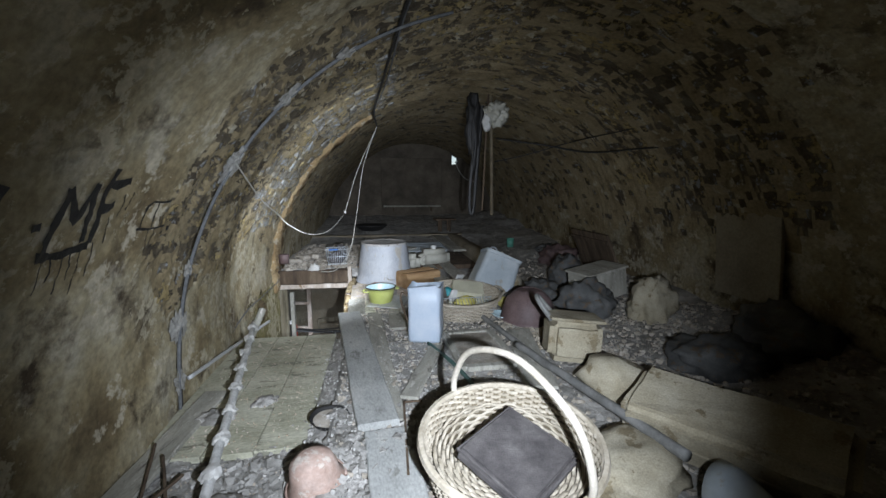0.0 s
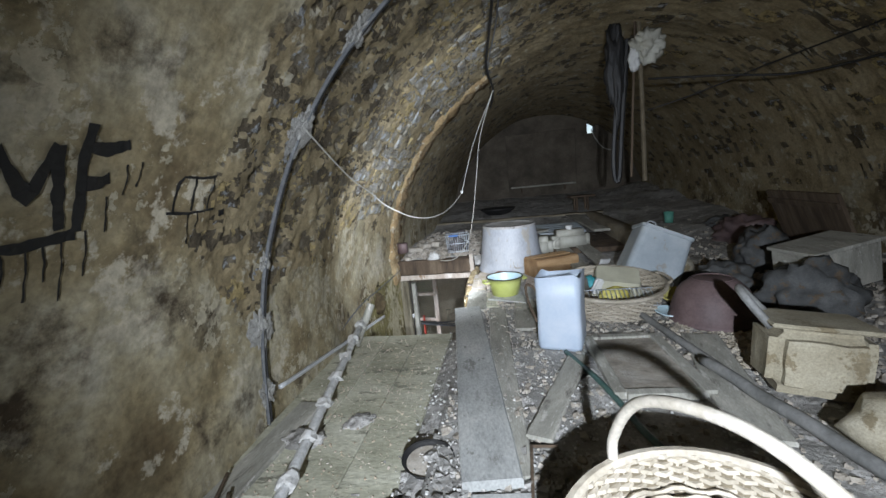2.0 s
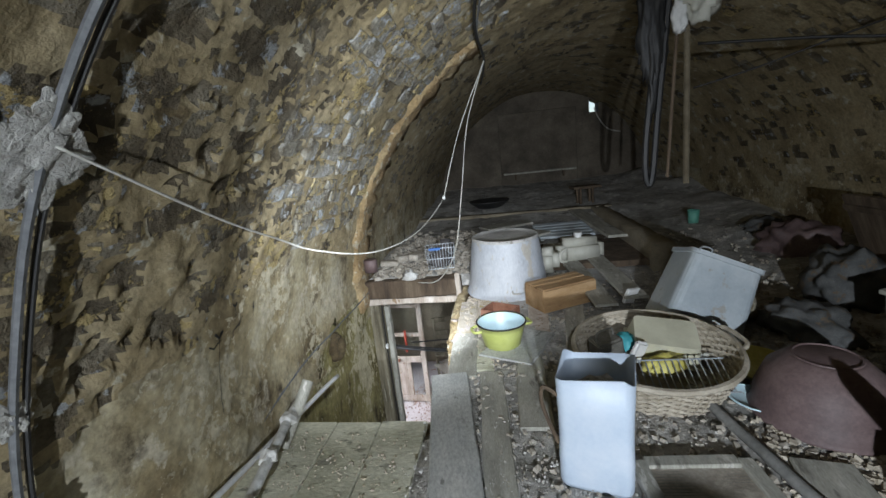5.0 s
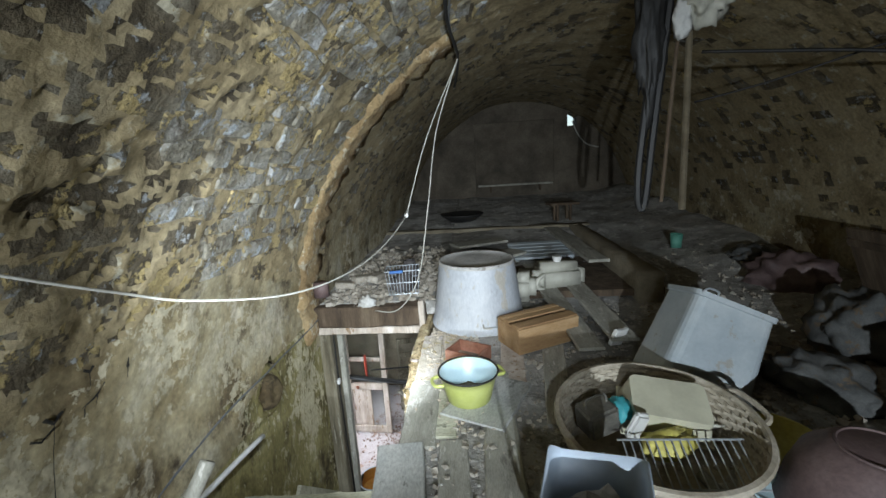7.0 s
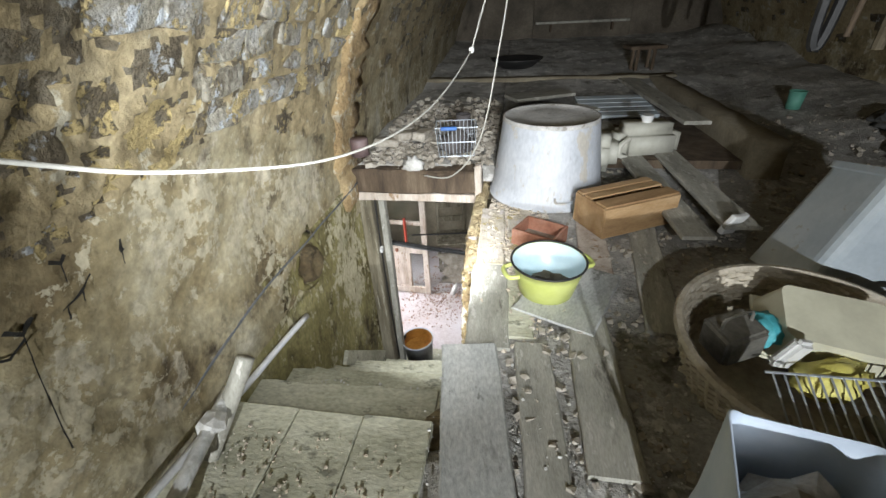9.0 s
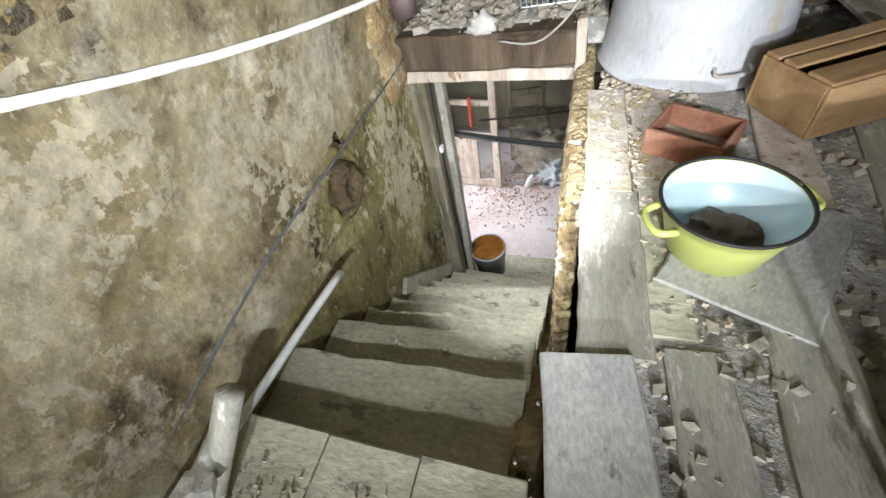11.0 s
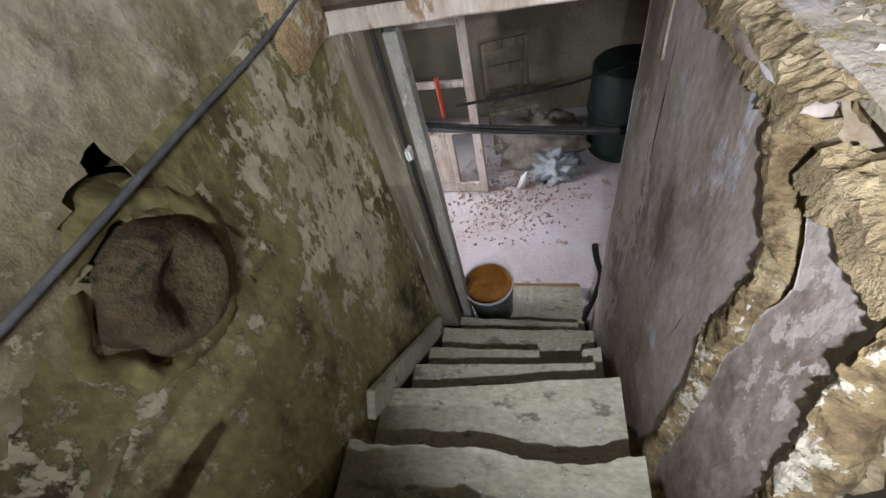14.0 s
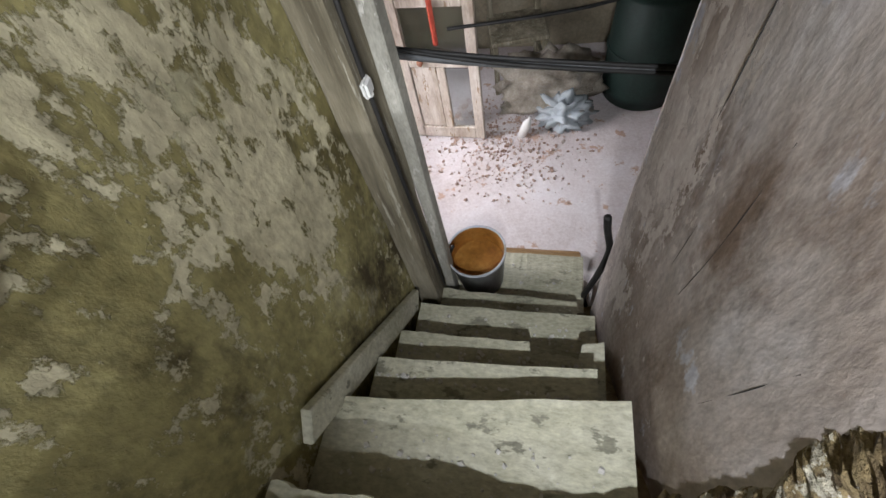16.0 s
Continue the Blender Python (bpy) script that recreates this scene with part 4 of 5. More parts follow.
plank("plank", (-0.02, 1.93), (-0.29, 3.84), 0.215, 0.045, G - 0.005, M["slate"], "thick smooth grey plank lying on the dusty floor", 0.20)
plank("plank", (0.10, 0.9), (0.02, 1.90), 0.22, 0.02, G, M["slate"], "thin grey plank half covered with dust")
plank("plank", (0.06, 2.0), (-0.06, 3.9), 0.13, 0.012, G - 0.004, M["board"], "dust-covered floorboard with broken edges")
plank("plank", (-0.225, 3.86), (-0.245, 4.42), 0.17, 0.02, G - 0.01, M["board"], "splintered floorboard along the stair opening")
plank("plank", (-0.245, 4.425), (-0.26, 5.05), 0.14, 0.02, G - 0.008, M["crustboard"], "floorboard crusted with ochre and white plaster")
plank("plank", (-0.11, 3.93), (-0.10, 4.50), 0.12, 0.016, G - 0.01, M["tread"], "grey-green floorboard caked with dirt")
plank("plank", (-0.10, 4.505), (-0.10, 5.05), 0.14, 0.016, G - 0.008, M["crustboard"], "short floorboard powdered with plaster")
plank("plank", (0.16, 3.4), (0.16, 4.5), 0.16, 0.02, G - 0.006, M["board"], "grey floorboard with a broken corner")
plank("plank", (0.25, 4.3), (0.34, 5.5), 0.15, 0.018, G - 0.006, M["paintwood"], "pinkish floorboard powdered with plaster")
plank("plank", (0.45, 4.0), (0.62, 5.3), 0.14, 0.018, G - 0.006, M["board"], "dusty floorboard near the crate")
plank("plank", (0.75, 4.6), (0.60, 7.6), 0.16, 0.02, G + 0.09, M["board"], "long grey floorboard running back through the store")
plank("plank", (0.98, 4.7), (0.86, 8.2), 0.17, 0.02, G + 0.10, M["board"], "long grey floorboard running back through the store")
plank("plank", (1.25, 6.2), (1.08, 9.6), 0.20, 0.03, G + 0.22, M["board"], "long pale board near the end wall")
plank("plank", (0.05, 6.6), (0.55, 7.0), 0.3, 0.03, G + 0.17, M["board"], "short board lying across the rubble")
plank("plank", (-0.20, 7.2), (0.4, 7.5), 0.3, 0.03, G + 0.22, M["board"], "short board lying across the rubble")
plank("plank", (0.15, 2.2), (0.42, 2.95), 0.11, 0.02, G, M["board"], "short broken board beside the cut canister")
plank("plank", (1.15, 3.2), (0.95, 2.2), 0.20, 0.02, G, M["board"], "dark dusty board under the pipe")
plank("plank", (-1.10, 1.5), (-1.02, 2.6), 0.14, 0.02, 0.0 - 0.04, M["board"], "broken floorboard along the wall")
plank("plank", (0.02, 4.02), (0.20, 4.42), 0.34, 0.012, G + 0.012, M["slate"], "thin grey slate tile under the enamel pot")


def stick(name, a, c, r, mat, label, lumps=0, taper=1.0, cat="pole"):
    ob = thing(name, pose(0, 0, 0), label, cat)
    pts = [Vector(a).lerp(Vector(c), k / 8) + Vector((noise.noise(Vector((k, r * 99, i))) for i in range(3))) * r * 0.4 for k in range(9)]
    part("shaft", tube(pts, r, 8, steps=3, taper=taper), mat, ob, smooth=True)
    for k in range(lumps):
        p = Vector(a).lerp(Vector(c), (k + 0.5) / lumps)
        part("wrapping", blob(r * 3.2, r * 4.2, r * 2.8, (p.x, p.y, p.z - r * 1.2), 0.5, 3, 2, seed=k * 2.1, flat=False), M["gypsum"], ob)
    return ob


stick("wrapped_pole", (-1.04, 3.50, 0.12), (-0.62, 1.25, 0.08), 0.022, M["whitewood"], "whitewashed wooden pole wrapped with lumps of gypsum", 9)
stick("metal_rod", (-1.13, 2.5, 0.12), (-1.07, 4.06, -0.05), 0.013, M["steel"], "bright metal rod leaning over the stair head", cat="rod")
stick("broken_lath", (-1.06, 3.35, -0.02), (-0.98, 3.55, 0.22), 0.03, M["board"], "short pale stake standing at the stair head")
stick("pipe", (0.90, 3.66, 0.07), (1.08, 2.5, 0.07), 0.022, M["pipegrey"], "grey plastic pipe lying on the floor", cat="pipe")
stick("pipe", (0.98, 2.75, 0.10), (1.22, 1.35, 0.16), 0.026, M["pipegrey"], "thick grey pipe lying beside the basket", cat="pipe")
solo("hose", tube([(0.36, 3.0, 0.05), (0.46, 2.7, 0.05), (0.52, 2.45, 0.05), (0.56, 2.2, 0.06), (0.66, 2.0, 0.05), (0.85, 1.95, 0.05)], 0.014, 8, steps=6), M["hose"], pose(0, 0, 0), "dark green hose winding over the floor", "hose", smooth=True)
for k, (a, c) in enumerate((((-0.95, 1.6), (-1.08, 2.0)), ((-1.05, 1.3), (-0.85, 1.75)), ((-0.75, 1.4), (-1.0, 1.9)))):
    stick("twig", (a[0], a[1], 0.0), (c[0], c[1], 0.02), 0.007, M["darkwood"], "thin dark twig lying in the dust", cat="twig")


for k, (u, v, sx, sy, sz) in enumerate(((-0.92, 2.30, 0.22, 0.16, 0.07), (-0.70, 2.45, 0.18, 0.13, 0.06), (-0.66, 1.52, 0.36, 0.24, 0.07), (-0.86, 1.62, 0.20, 0.16, 0.05), (-0.98, 1.95, 0.16, 0.12, 0.04), (-0.40, 1.42, 0.16, 0.07, 0.05))):
    solo("flat_stone", blob(sx, sy, sz, (0, 0, 0), 0.25, 2.6, 4, seed=70 + k * 1.9), M["dust"], pose(u, v, dusty(u, v) - 0.045 + (0.01 if v > 1.95 else 0), 0, 0, 37 * k), "flat dusty stone lying by the wrapped pole", "stone", group="stones by the pole", smooth=True)


def weave(ob, mat, r0, r1, h, rows, sx=1.0, sy=1.0, n=56, r=0.0085):
    """Woven side of a basket: rows of wavy rods."""
    for k in range(rows):
        t = k / (rows - 1)
        q = r0 + (r1 - r0) * t
        pts = []
        for i in range(n + 1):
            a = 2 * math.pi * i / n
            w = q + 0.009 * (1 if (i + k) % 2 else -1)
            pts.append((w * math.cos(a) * sx, w * math.sin(a) * sy, t * h + 0.003 * noise.noise(Vector((i * 0.3, k, 0)))))
        part("withy", tube(pts, r, 5), mat, ob)


def basket(name, m, r0, r1, h, sx, sy, rows, mat, label, handle=None):
    ob = thing(name, m, label, "basket")
    weave(ob, mat, r0, r1, h, rows, sx, sy)
    for i in range(28):
        a = 2 * math.pi * i / 28
        part("stake", tube([(r0 * math.cos(a) * sx, r0 * math.sin(a) * sy, 0), (r1 * math.cos(a) * sx, r1 * math.sin(a) * sy, h)], 0.006, 4), mat, ob)
    # with a handle, a dark lining paints shade into the weave's gaps
    part("lining", lathe([(r0 - 0.004, 0.005), (r1 - 0.004, h - 0.01), (r1 - 0.007, h - 0.01), (r0 - 0.007, 0.005)], 48, sx, sy), M["mud_and_shade"] if handle else mat, ob)
    part("base", lathe([(0, 0.0), (r0, 0.0), (r0, 0.012), (0, 0.012)], 40, sx, sy), mat, ob)
    part("rim", tube([((r1 + 0.004) * math.cos(2 * math.pi * i / 48) * sx, (r1 + 0.004) * math.sin(2 * math.pi * i / 48) * sy, h) for i in range(49)], 0.016, 6), mat, ob)
    if handle:
        part("handle", tube(handle, 0.014, 8, steps=8), M["cane"], ob, "bleached bent cane handle", True)
    return ob


bk = basket("wicker_basket", pose(0.49, 1.44, G, 7, 0, 0), 0.27, 0.345, 0.24, 1.0, 1.0, 22, M["wicker"], "round woven wicker basket with a tall cane handle",
            [(-0.16, 0.31, 0.20), (-0.165, 0.315, 0.32), (-0.12, 0.22, 0.50), (0.0, 0.0, 0.585), (0.12, -0.23, 0.49), (0.165, -0.315, 0.32), (0.16, -0.31, 0.20)])
for k in range(17):
    q = 0.03 + 0.0165 * k
    h = 0.10 + 0.07 * (k / 16) ** 2
    part("coil", tube([(q * math.cos(2 * math.pi * i / 72), q * math.sin(2 * math.pi * i / 72), h + 0.011 * ((i // 2 + k) % 2)) for i in range(73)], 0.0072, 5), M["wicker"], bk)
# dark sheet below the coils, its colour standing for shade between them
part("tray", lathe([(0, 0.088), (0.14, 0.097), (0.29, 0.147), (0.29, 0.140), (0.14, 0.090), (0, 0.080)], 40), M["mud_and_shade"], bk, "sagging woven lining coloured dark as shade in its gaps")
cush = thing("seat_pad", pose(0.50, 1.37, 0.20, 14, -4, 38), "dark ribbed fabric seat pad lying in the basket", "pad")
pad = part("pad", box(0.36, 0.34, 0.06, (0, 0, 0), 0.02, seg=3, jitter=0.004), M["darkcloth"], cush)
part("piping", tube([(-0.17, -0.16, 0.05), (0.17, -0.16, 0.05), (0.17, 0.16, 0.05), (-0.17, 0.16, 0.05), (-0.17, -0.16, 0.05)], 0.006, 6), M["darkcloth"], pad)

basket2 = basket("oval_basket", pose(0.77, 3.80, G, 6, 0, 12), 0.29, 0.36, 0.20, 1.06, 1.0, 14, M["wicker"], "oval split-willow basket full of kitchen ware")
part("end_handle", tube([(0.36, -0.1, 0.17), (0.43, -0.08, 0.20), (0.43, 0.08, 0.20), (0.36, 0.1, 0.17)], 0.012, 6, steps=4), M["wicker"], basket2)


def tray(name, m, sx, sy, h, t, mat, label, cat, taper=0.8, r=0.03):
    """An open rectangular tub with rounded corners and real wall thickness."""
    ob = thing(name, m, label, cat)
    b = bmesh.new()
    def ring(k, z, inset):
        pts = []
        for cx, cy, a0 in ((1, 1, 0), (-1, 1, 90), (-1, -1, 180), (1, -1, 270)):
            for i in range(5):
                a = radians(a0 + i * 22.5)
                x0, y0 = (sx / 2 * k - inset), (sy / 2 * k - inset)
                rr = max(0.004, r - inset)
                pts.append(b.verts.new((cx * (x0 - rr) + rr * math.cos(a), cy * (y0 - rr) + rr * math.sin(a), z)))
        return pts
    rings = [ring(taper, 0, 0), ring(1, h - 0.01, 0), ring(1.03, h, 0), ring(1.0, h, t), ring(taper, t, t)]
    for p, q in zip(rings, rings[1:]):
        for i in range(20):
            b.faces.new((p[i], p[(i + 1) % 20], q[(i + 1) % 20], q[i]))
    b.faces.new(rings[0])
    b.faces.new(rings[-1])
    part("body", b, mat, ob, smooth=False)
    return ob


cream = tray("storage_tub", pose(0.86, 3.86, 0.27, 203, 6, -10), 0.34, 0.22, 0.13, 0.006, M["cream"], "cream plastic tub lying upside down in the basket", "tub", 0.88)
part("lip", box(0.36, 0.24, 0.012, (0, 0, 0.125), 0.004), M["cream"], cream)
rack = thing("dish_rack", pose(0.82, 3.60, 0.17, 25, 0, 0), "wire dish rack lying in the oval basket", "rack")
for i in range(15):
    part("wire", tube([(-0.21 + i * 0.03, -0.09, 0), (-0.21 + i * 0.03, 0.09, 0.0)], 0.003, 5), M["wire"], rack)
for y in (-0.09, 0.09):
    part("side_wire", tube([(-0.23, y, 0), (0.23, y, 0)], 0.004, 5), M["wire"], rack)
solo("yellow_cloth", blob(0.24, 0.12, 0.08, (0, 0, 0), 0.5, 3.5, seed=4), M["yellow"], pose(0.80, 3.72, 0.13, 0, 0, 15), "crumpled yellow checked cloth in the basket", "cloth", smooth=True)
solo("teal_cloth", blob(0.10, 0.12, 0.07, (0, 0, 0), 0.5, 3.5, seed=6), M["teal"], pose(0.66, 3.86, 0.20), "crumpled teal cloth in the basket", "cloth", smooth=True)
solo("detergent_bottle", box(0.07, 0.035, 0.12, (0, 0, 0), 0.012, seg=2), M["white"], pose(0.67, 3.76, 0.16, 10, 20, 20), "small white and green plastic bottle in the basket", "bottle")
tinbox = thing("tin", pose(0.56, 3.82, 0.16, 5, -10, 20), "tarnished square metal tin in the basket", "tin")
tin_body = part("body", box(0.14, 0.12, 0.12, (0, 0, 0), 0.012, seg=2), M["tinmetal"], tinbox)
part("handle", tube([(-0.05, 0, 0.12), (-0.04, 0, 0.16), (0.04, 0, 0.16), (0.05, 0, 0.12)], 0.005, 6, steps=4), M["tinmetal"], tin_body)

# cut canister
jug = thing("cut_canister", pose(0.365, 3.17, G, 0, 0, -16), "pale blue plastic canister with its top cut away", "canister")
b = bmesh.new()
def canister_ring(h, k, wave):
    pts = []
    for cx, cy, a0 in ((1, 1, 0), (-1, 1, 90), (-1, -1, 180), (1, -1, 270)):
        for i in range(6):
            a = radians(a0 + i * 18)
            x, y = cx * (0.128 * k - 0.035) + 0.035 * math.cos(a), cy * (0.125 * k - 0.035) + 0.035 * math.sin(a)
            pts.append(b.verts.new((x, y, h + wave * (noise.noise(Vector((x * 12, y * 12, 3))) + 0.25 * cx))))
    return pts
rings = [canister_ring(0.0, 0.96, 0), canister_ring(0.02, 1.0, 0), canister_ring(0.12, 1.01, 0), canister_ring(0.20, 0.985, 0), canister_ring(0.30, 1.0, 0), canister_ring(0.435, 1.03, 0.035), canister_ring(0.437, 0.995, 0.035), canister_ring(0.30, 0.965, 0), canister_ring(0.05, 0.96, 0)]
for p, q in zip(rings, rings[1:]):
    for i in range(24):
        b.faces.new((p[i], p[(i + 1) % 24], q[(i + 1) % 24], q[i]))
b.faces.new(rings[0])
b.faces.new(rings[-1])
part("body", b, M["bluejug"], jug, smooth=True)
part("strap", tube([(-0.12, -0.10, 0.36), (-0.17, -0.12, 0.40), (-0.18, -0.11, 0.33), (-0.15, -0.10, 0.22), (-0.13, -0.09, 0.16)], 0.008, 6, steps=4), M["darkwood"], jug, "frayed dark strap")
part("contents", blob(0.215, 0.21, 0.22, (0, 0, 0.17), 0.4, 3, seed=2), M["rubble"], jug, "muddy rubbish inside")
for k in range(5):
    a = k * 1.3
    part("wrapper", blob(0.09, 0.06, 0.05, (0.05 * math.cos(a), 0.05 * math.sin(a), 0.28), 0.6, 3, 2, seed=k), M["tinmetal"] if k % 2 else M["white"], jug)

# framed sieve
sieve = thing("framed_sieve", pose(0.715, 2.85, G, 0, 0, 2), "wooden framed garden sieve with rusty mesh, lying flat", "sieve")
for x, y, sx, sy in ((-0.19, 0, 0.055, 0.68), (0.19, 0, 0.055, 0.68), (0, 0.33, 0.33, 0.055), (0, -0.33, 0.33, 0.055)):
    part("frame_bar", box(sx, sy, 0.035, (x, y, 0), 0.004, jitter=0.002, cuts=3), M["board"], sieve)
b = bmesh.new()
for i in range(26):
    tube([(-0.165 + i * 0.0132, -0.305, 0.018), (-0.165 + i * 0.0132, 0.305, 0.018)], 0.0011, 4, bm=b)
for i in range(46):
    tube([(-0.165, -0.305 + i * 0.0135, 0.020), (0.165, -0.305 + i * 0.0135, 0.019)], 0.0011, 4, bm=b)
part("mesh", b, M["tinmetal"], sieve, "fine rusty wire mesh")
part("dirt", box(0.33, 0.61, 0.0195, (0, 0, 0.0), 0.002, jitter=0.004, cuts=10), M["rubble"], sieve, "caked brown dirt")
solo("angle_bracket", tube([(0.10, 1.55, 0.05), (0.12, 2.15, 0.05), (0.22, 2.15, 0.05)], 0.008, 4), M["darkwood"], pose(0, 0, 0), "thin dark metal angle lying on the floor", "bracket")

# enamel pot
def pot(name, m, rim, foot, h, outer, inner, label, handles=True):
    ob = thing(name, m, label, "pot")
    wall = part("outside", lathe([(0, 0), (foot, 0), (foot + 0.015, 0.012), (rim * 0.93, h * 0.72), (rim, h), (rim + 0.006, h)], 40), outer, ob, smooth=True)
    part("inside", lathe([(rim - 0.002, h - 0.004), (rim * 0.92, h * 0.72), (foot, 0.02), (0, 0.014)], 40), inner, ob, "pale blue enamel inside", True)
    part("rim", tube([((rim + 0.003) * math.cos(2 * math.pi * i / 40), (rim + 0.003) * math.sin(2 * math.pi * i / 40), h) for i in range(41)], 0.005, 6), M["black"], ob, "dark rolled rim", True)
    part("dirt_crust", blob(foot * 1.7, foot * 1.5, 0.045, (0.02, 0.01, 0.016), 0.5, 3, seed=1), M["mud_and_shade"], ob, "dry dirt in the bottom")
    if handles:
        for sg in (-1, 1):
            part("handle", tube([(sg * rim * 0.95, -0.05, h * 0.82), (sg * (rim + 0.035), -0.035, h * 0.80), (sg * (rim + 0.035), 0.035, h * 0.80), (sg * rim * 0.95, 0.05, h * 0.82)], 0.010, 6, steps=4), outer, wall, "", True)
    return ob


pot("enamel_pot", pose(0.01, 4.22, G + 0.018, 0, 0, 20), 0.153, 0.10, 0.165, M["lime"], M["enamel"], "lime green enamel pot with pale blue inside")
clay = thing("clay_pot", pose(-0.28, 1.63, 0.0, 10, -8, 0), "dusty terracotta pot lying mouth down", "pot")
part("body", lathe([(0.0, 0.155), (0.05, 0.15), (0.085, 0.125), (0.098, 0.08), (0.10, 0.04), (0.125, 0.008), (0.12, 0.0), (0.09, 0.03)], 32, wob=0.06), M["clay"], clay, smooth=True)
part("rim", tube([(0.122 * math.cos(2 * math.pi * i / 32), 0.122 * math.sin(2 * math.pi * i / 32), 0.008) for i in range(33)], 0.008, 6), M["clay"], clay, smooth=True)
pan = thing("frying_pan", pose(-0.28, 2.10, 0.0, 4, 3, 0), "small dark frying pan filled with dust", "pan")
part("bowl", lathe([(0, 0), (0.08, 0), (0.10, 0.035), (0.104, 0.035), (0.096, 0.028), (0.08, 0.012), (0, 0.012)], 32), M["black"], pan, smooth=True)
part("dust", lathe([(0, 0.02), (0.085, 0.018)], 24), M["rubble"], pan)
part("handle", tube([(0.03, -0.10, 0.03), (0.06, -0.20, 0.035)], 0.010, 6), M["black"], pan)

# wooden crate and clay box
crate = thing("wooden_box", pose(0.475, 4.93, G + 0.015, 0, 0, 28), "orange-brown wooden box with slatted top", "box")
for y in (-0.125, 0.125):
    part("long_side", box(0.48, 0.014, 0.17, (0, y, 0), 0.003), M["wood"], crate)
for x in (-0.233, 0.233):
    part("end_board", box(0.014, 0.236, 0.17, (x, 0, 0), 0.003), M["wood"], crate)
part("bottom", box(0.45, 0.236, 0.012, (0, 0, 0), 0.002), M["wood"], crate)
for y in (-0.08, 0.03, 0.10):
    part("lid_slat", box(0.47, 0.09 if y < 0 else 0.055, 0.012, (0, y, 0.171), 0.003), M["wood"], crate)
cb = thing("clay_box", pose(0.0, 4.66, G + 0.01, 0, 0, -28), "small red-brown open box full of plaster crumbs", "box")
for x, y, sx, sy in ((-0.11, 0, 0.014, 0.17), (0.11, 0, 0.014, 0.17), (0, -0.085, 0.234, 0.014), (0, 0.085, 0.234, 0.014)):
    part("side", box(sx, sy, 0.09, (x, y, 0), 0.003), M["brick"], cb)
part("bottom", box(0.21, 0.15, 0.02, (0, 0, 0), 0.002), M["rubble"], cb)

# upturned tub
tub = thing("zinc_tub", pose(0.07, 5.40, G), "large dusty zinc tub standing upside down", "tub")
tub_side = part("side", lathe([(0.372, 0.0), (0.374, 0.012), (0.362, 0.02), (0.345, 0.12), (0.318, 0.32), (0.298, 0.46), (0.294, 0.475)], 56), M["zinc"], tub, smooth=True)
part("bottom", lathe([(0.294, 0.475), (0.296, 0.50), (0.284, 0.502), (0.278, 0.496), (0.15, 0.500), (0, 0.499)], 56), M["zinctop"], tub, "dirty recessed bottom", True)
for a in (-75, 105):
    x, y = math.cos(radians(a)), math.sin(radians(a))
    part("handle", tube([(x * 0.355 - y * 0.06, y * 0.355 + x * 0.06, 0.09), (x * 0.385 - y * 0.055, y * 0.385 + x * 0.055, 0.07), (x * 0.385 + y * 0.055, y * 0.385 - x * 0.055, 0.07), (x * 0.355 + y * 0.06, y * 0.355 - x * 0.06, 0.09)], 0.008, 6, steps=4), M["zinc"], tub_side)

jc = thing("jerrycan", pose(0.80, 5.95, G + 0.04, 0, 0, 12), "beige plastic jerrycan lying on its side", "jerrycan")
can_body = part("body", box(0.46, 0.30, 0.27, (0, 0, 0), 0.07, seg=4), M["jerry"], jc, smooth=True)
part("neck", lathe([(0.035, 0.26), (0.035, 0.29), (0.042, 0.29), (0.042, 0.32), (0, 0.32)], 16), M["white"], can_body)
part("handle", tube([(-0.18, -0.15, 0.20), (-0.24, -0.16, 0.16), (-0.24, -0.16, 0.09), (-0.18, -0.15, 0.06)], 0.018, 8, steps=4), M["jerry"], can_body)
jc2 = thing("jerrycan", pose(0.48, 5.78, G + 0.03, 0, 0, 80), "pale jerrycan tucked behind the tub", "jerrycan")
part("body", box(0.34, 0.22, 0.24, (0, 0, 0), 0.06, seg=4), M["jerry"], jc2, smooth=True)
st = thing("foam_crate", pose(0.80, 7.05, 0.17, 6, 0, 4), "grey-white slatted crate lying flat", "crate")
for i in range(5):
    part("slat", box(0.66, 0.10, 0.03, (0, -0.24 + i * 0.12, 0.03), 0.004), M["greyplastic"], st)
for x in (-0.30, 0.30):
    part("batten", box(0.04, 0.6, 0.03, (x, 0, 0), 0.004), M["greyplastic"], st)

# wire crate at the back edge of the well
wc = thing("wire_basket", pose(-0.55, 5.55, 0.24, 0, 0, 8), "blue-trimmed wire basket stuffed with dark cloth", "basket")
for i in range(11):
    x = -0.14 + 0.028 * i
    part("wire", tube([(x, -0.10, 0.2), (x * 0.85, -0.085, 0), (x * 0.85, 0.085, 0), (x, 0.10, 0.2)], 0.0028, 4), M["wire"], wc)
for h, k in ((0.2, 1.0), (0.1, 0.93), (0.0, 0.85)):
    part("hoop", tube([(-0.14 * k, -0.10 * k, h), (0.14 * k, -0.10 * k, h), (0.14 * k, 0.10 * k, h), (-0.14 * k, 0.10 * k, h), (-0.14 * k, -0.10 * k, h)], 0.004, 5), M["wire"], wc)
part("grip", box(0.11, 0.02, 0.025, (-0.05, -0.105, 0.185), 0.006), M["blue"], wc, "blue plastic grip")
part("stuffing", blob(0.22, 0.14, 0.15, (0, 0, 0.01), 0.4, 3, seed=5), M["darkcloth"], wc, "dark cloth", True)
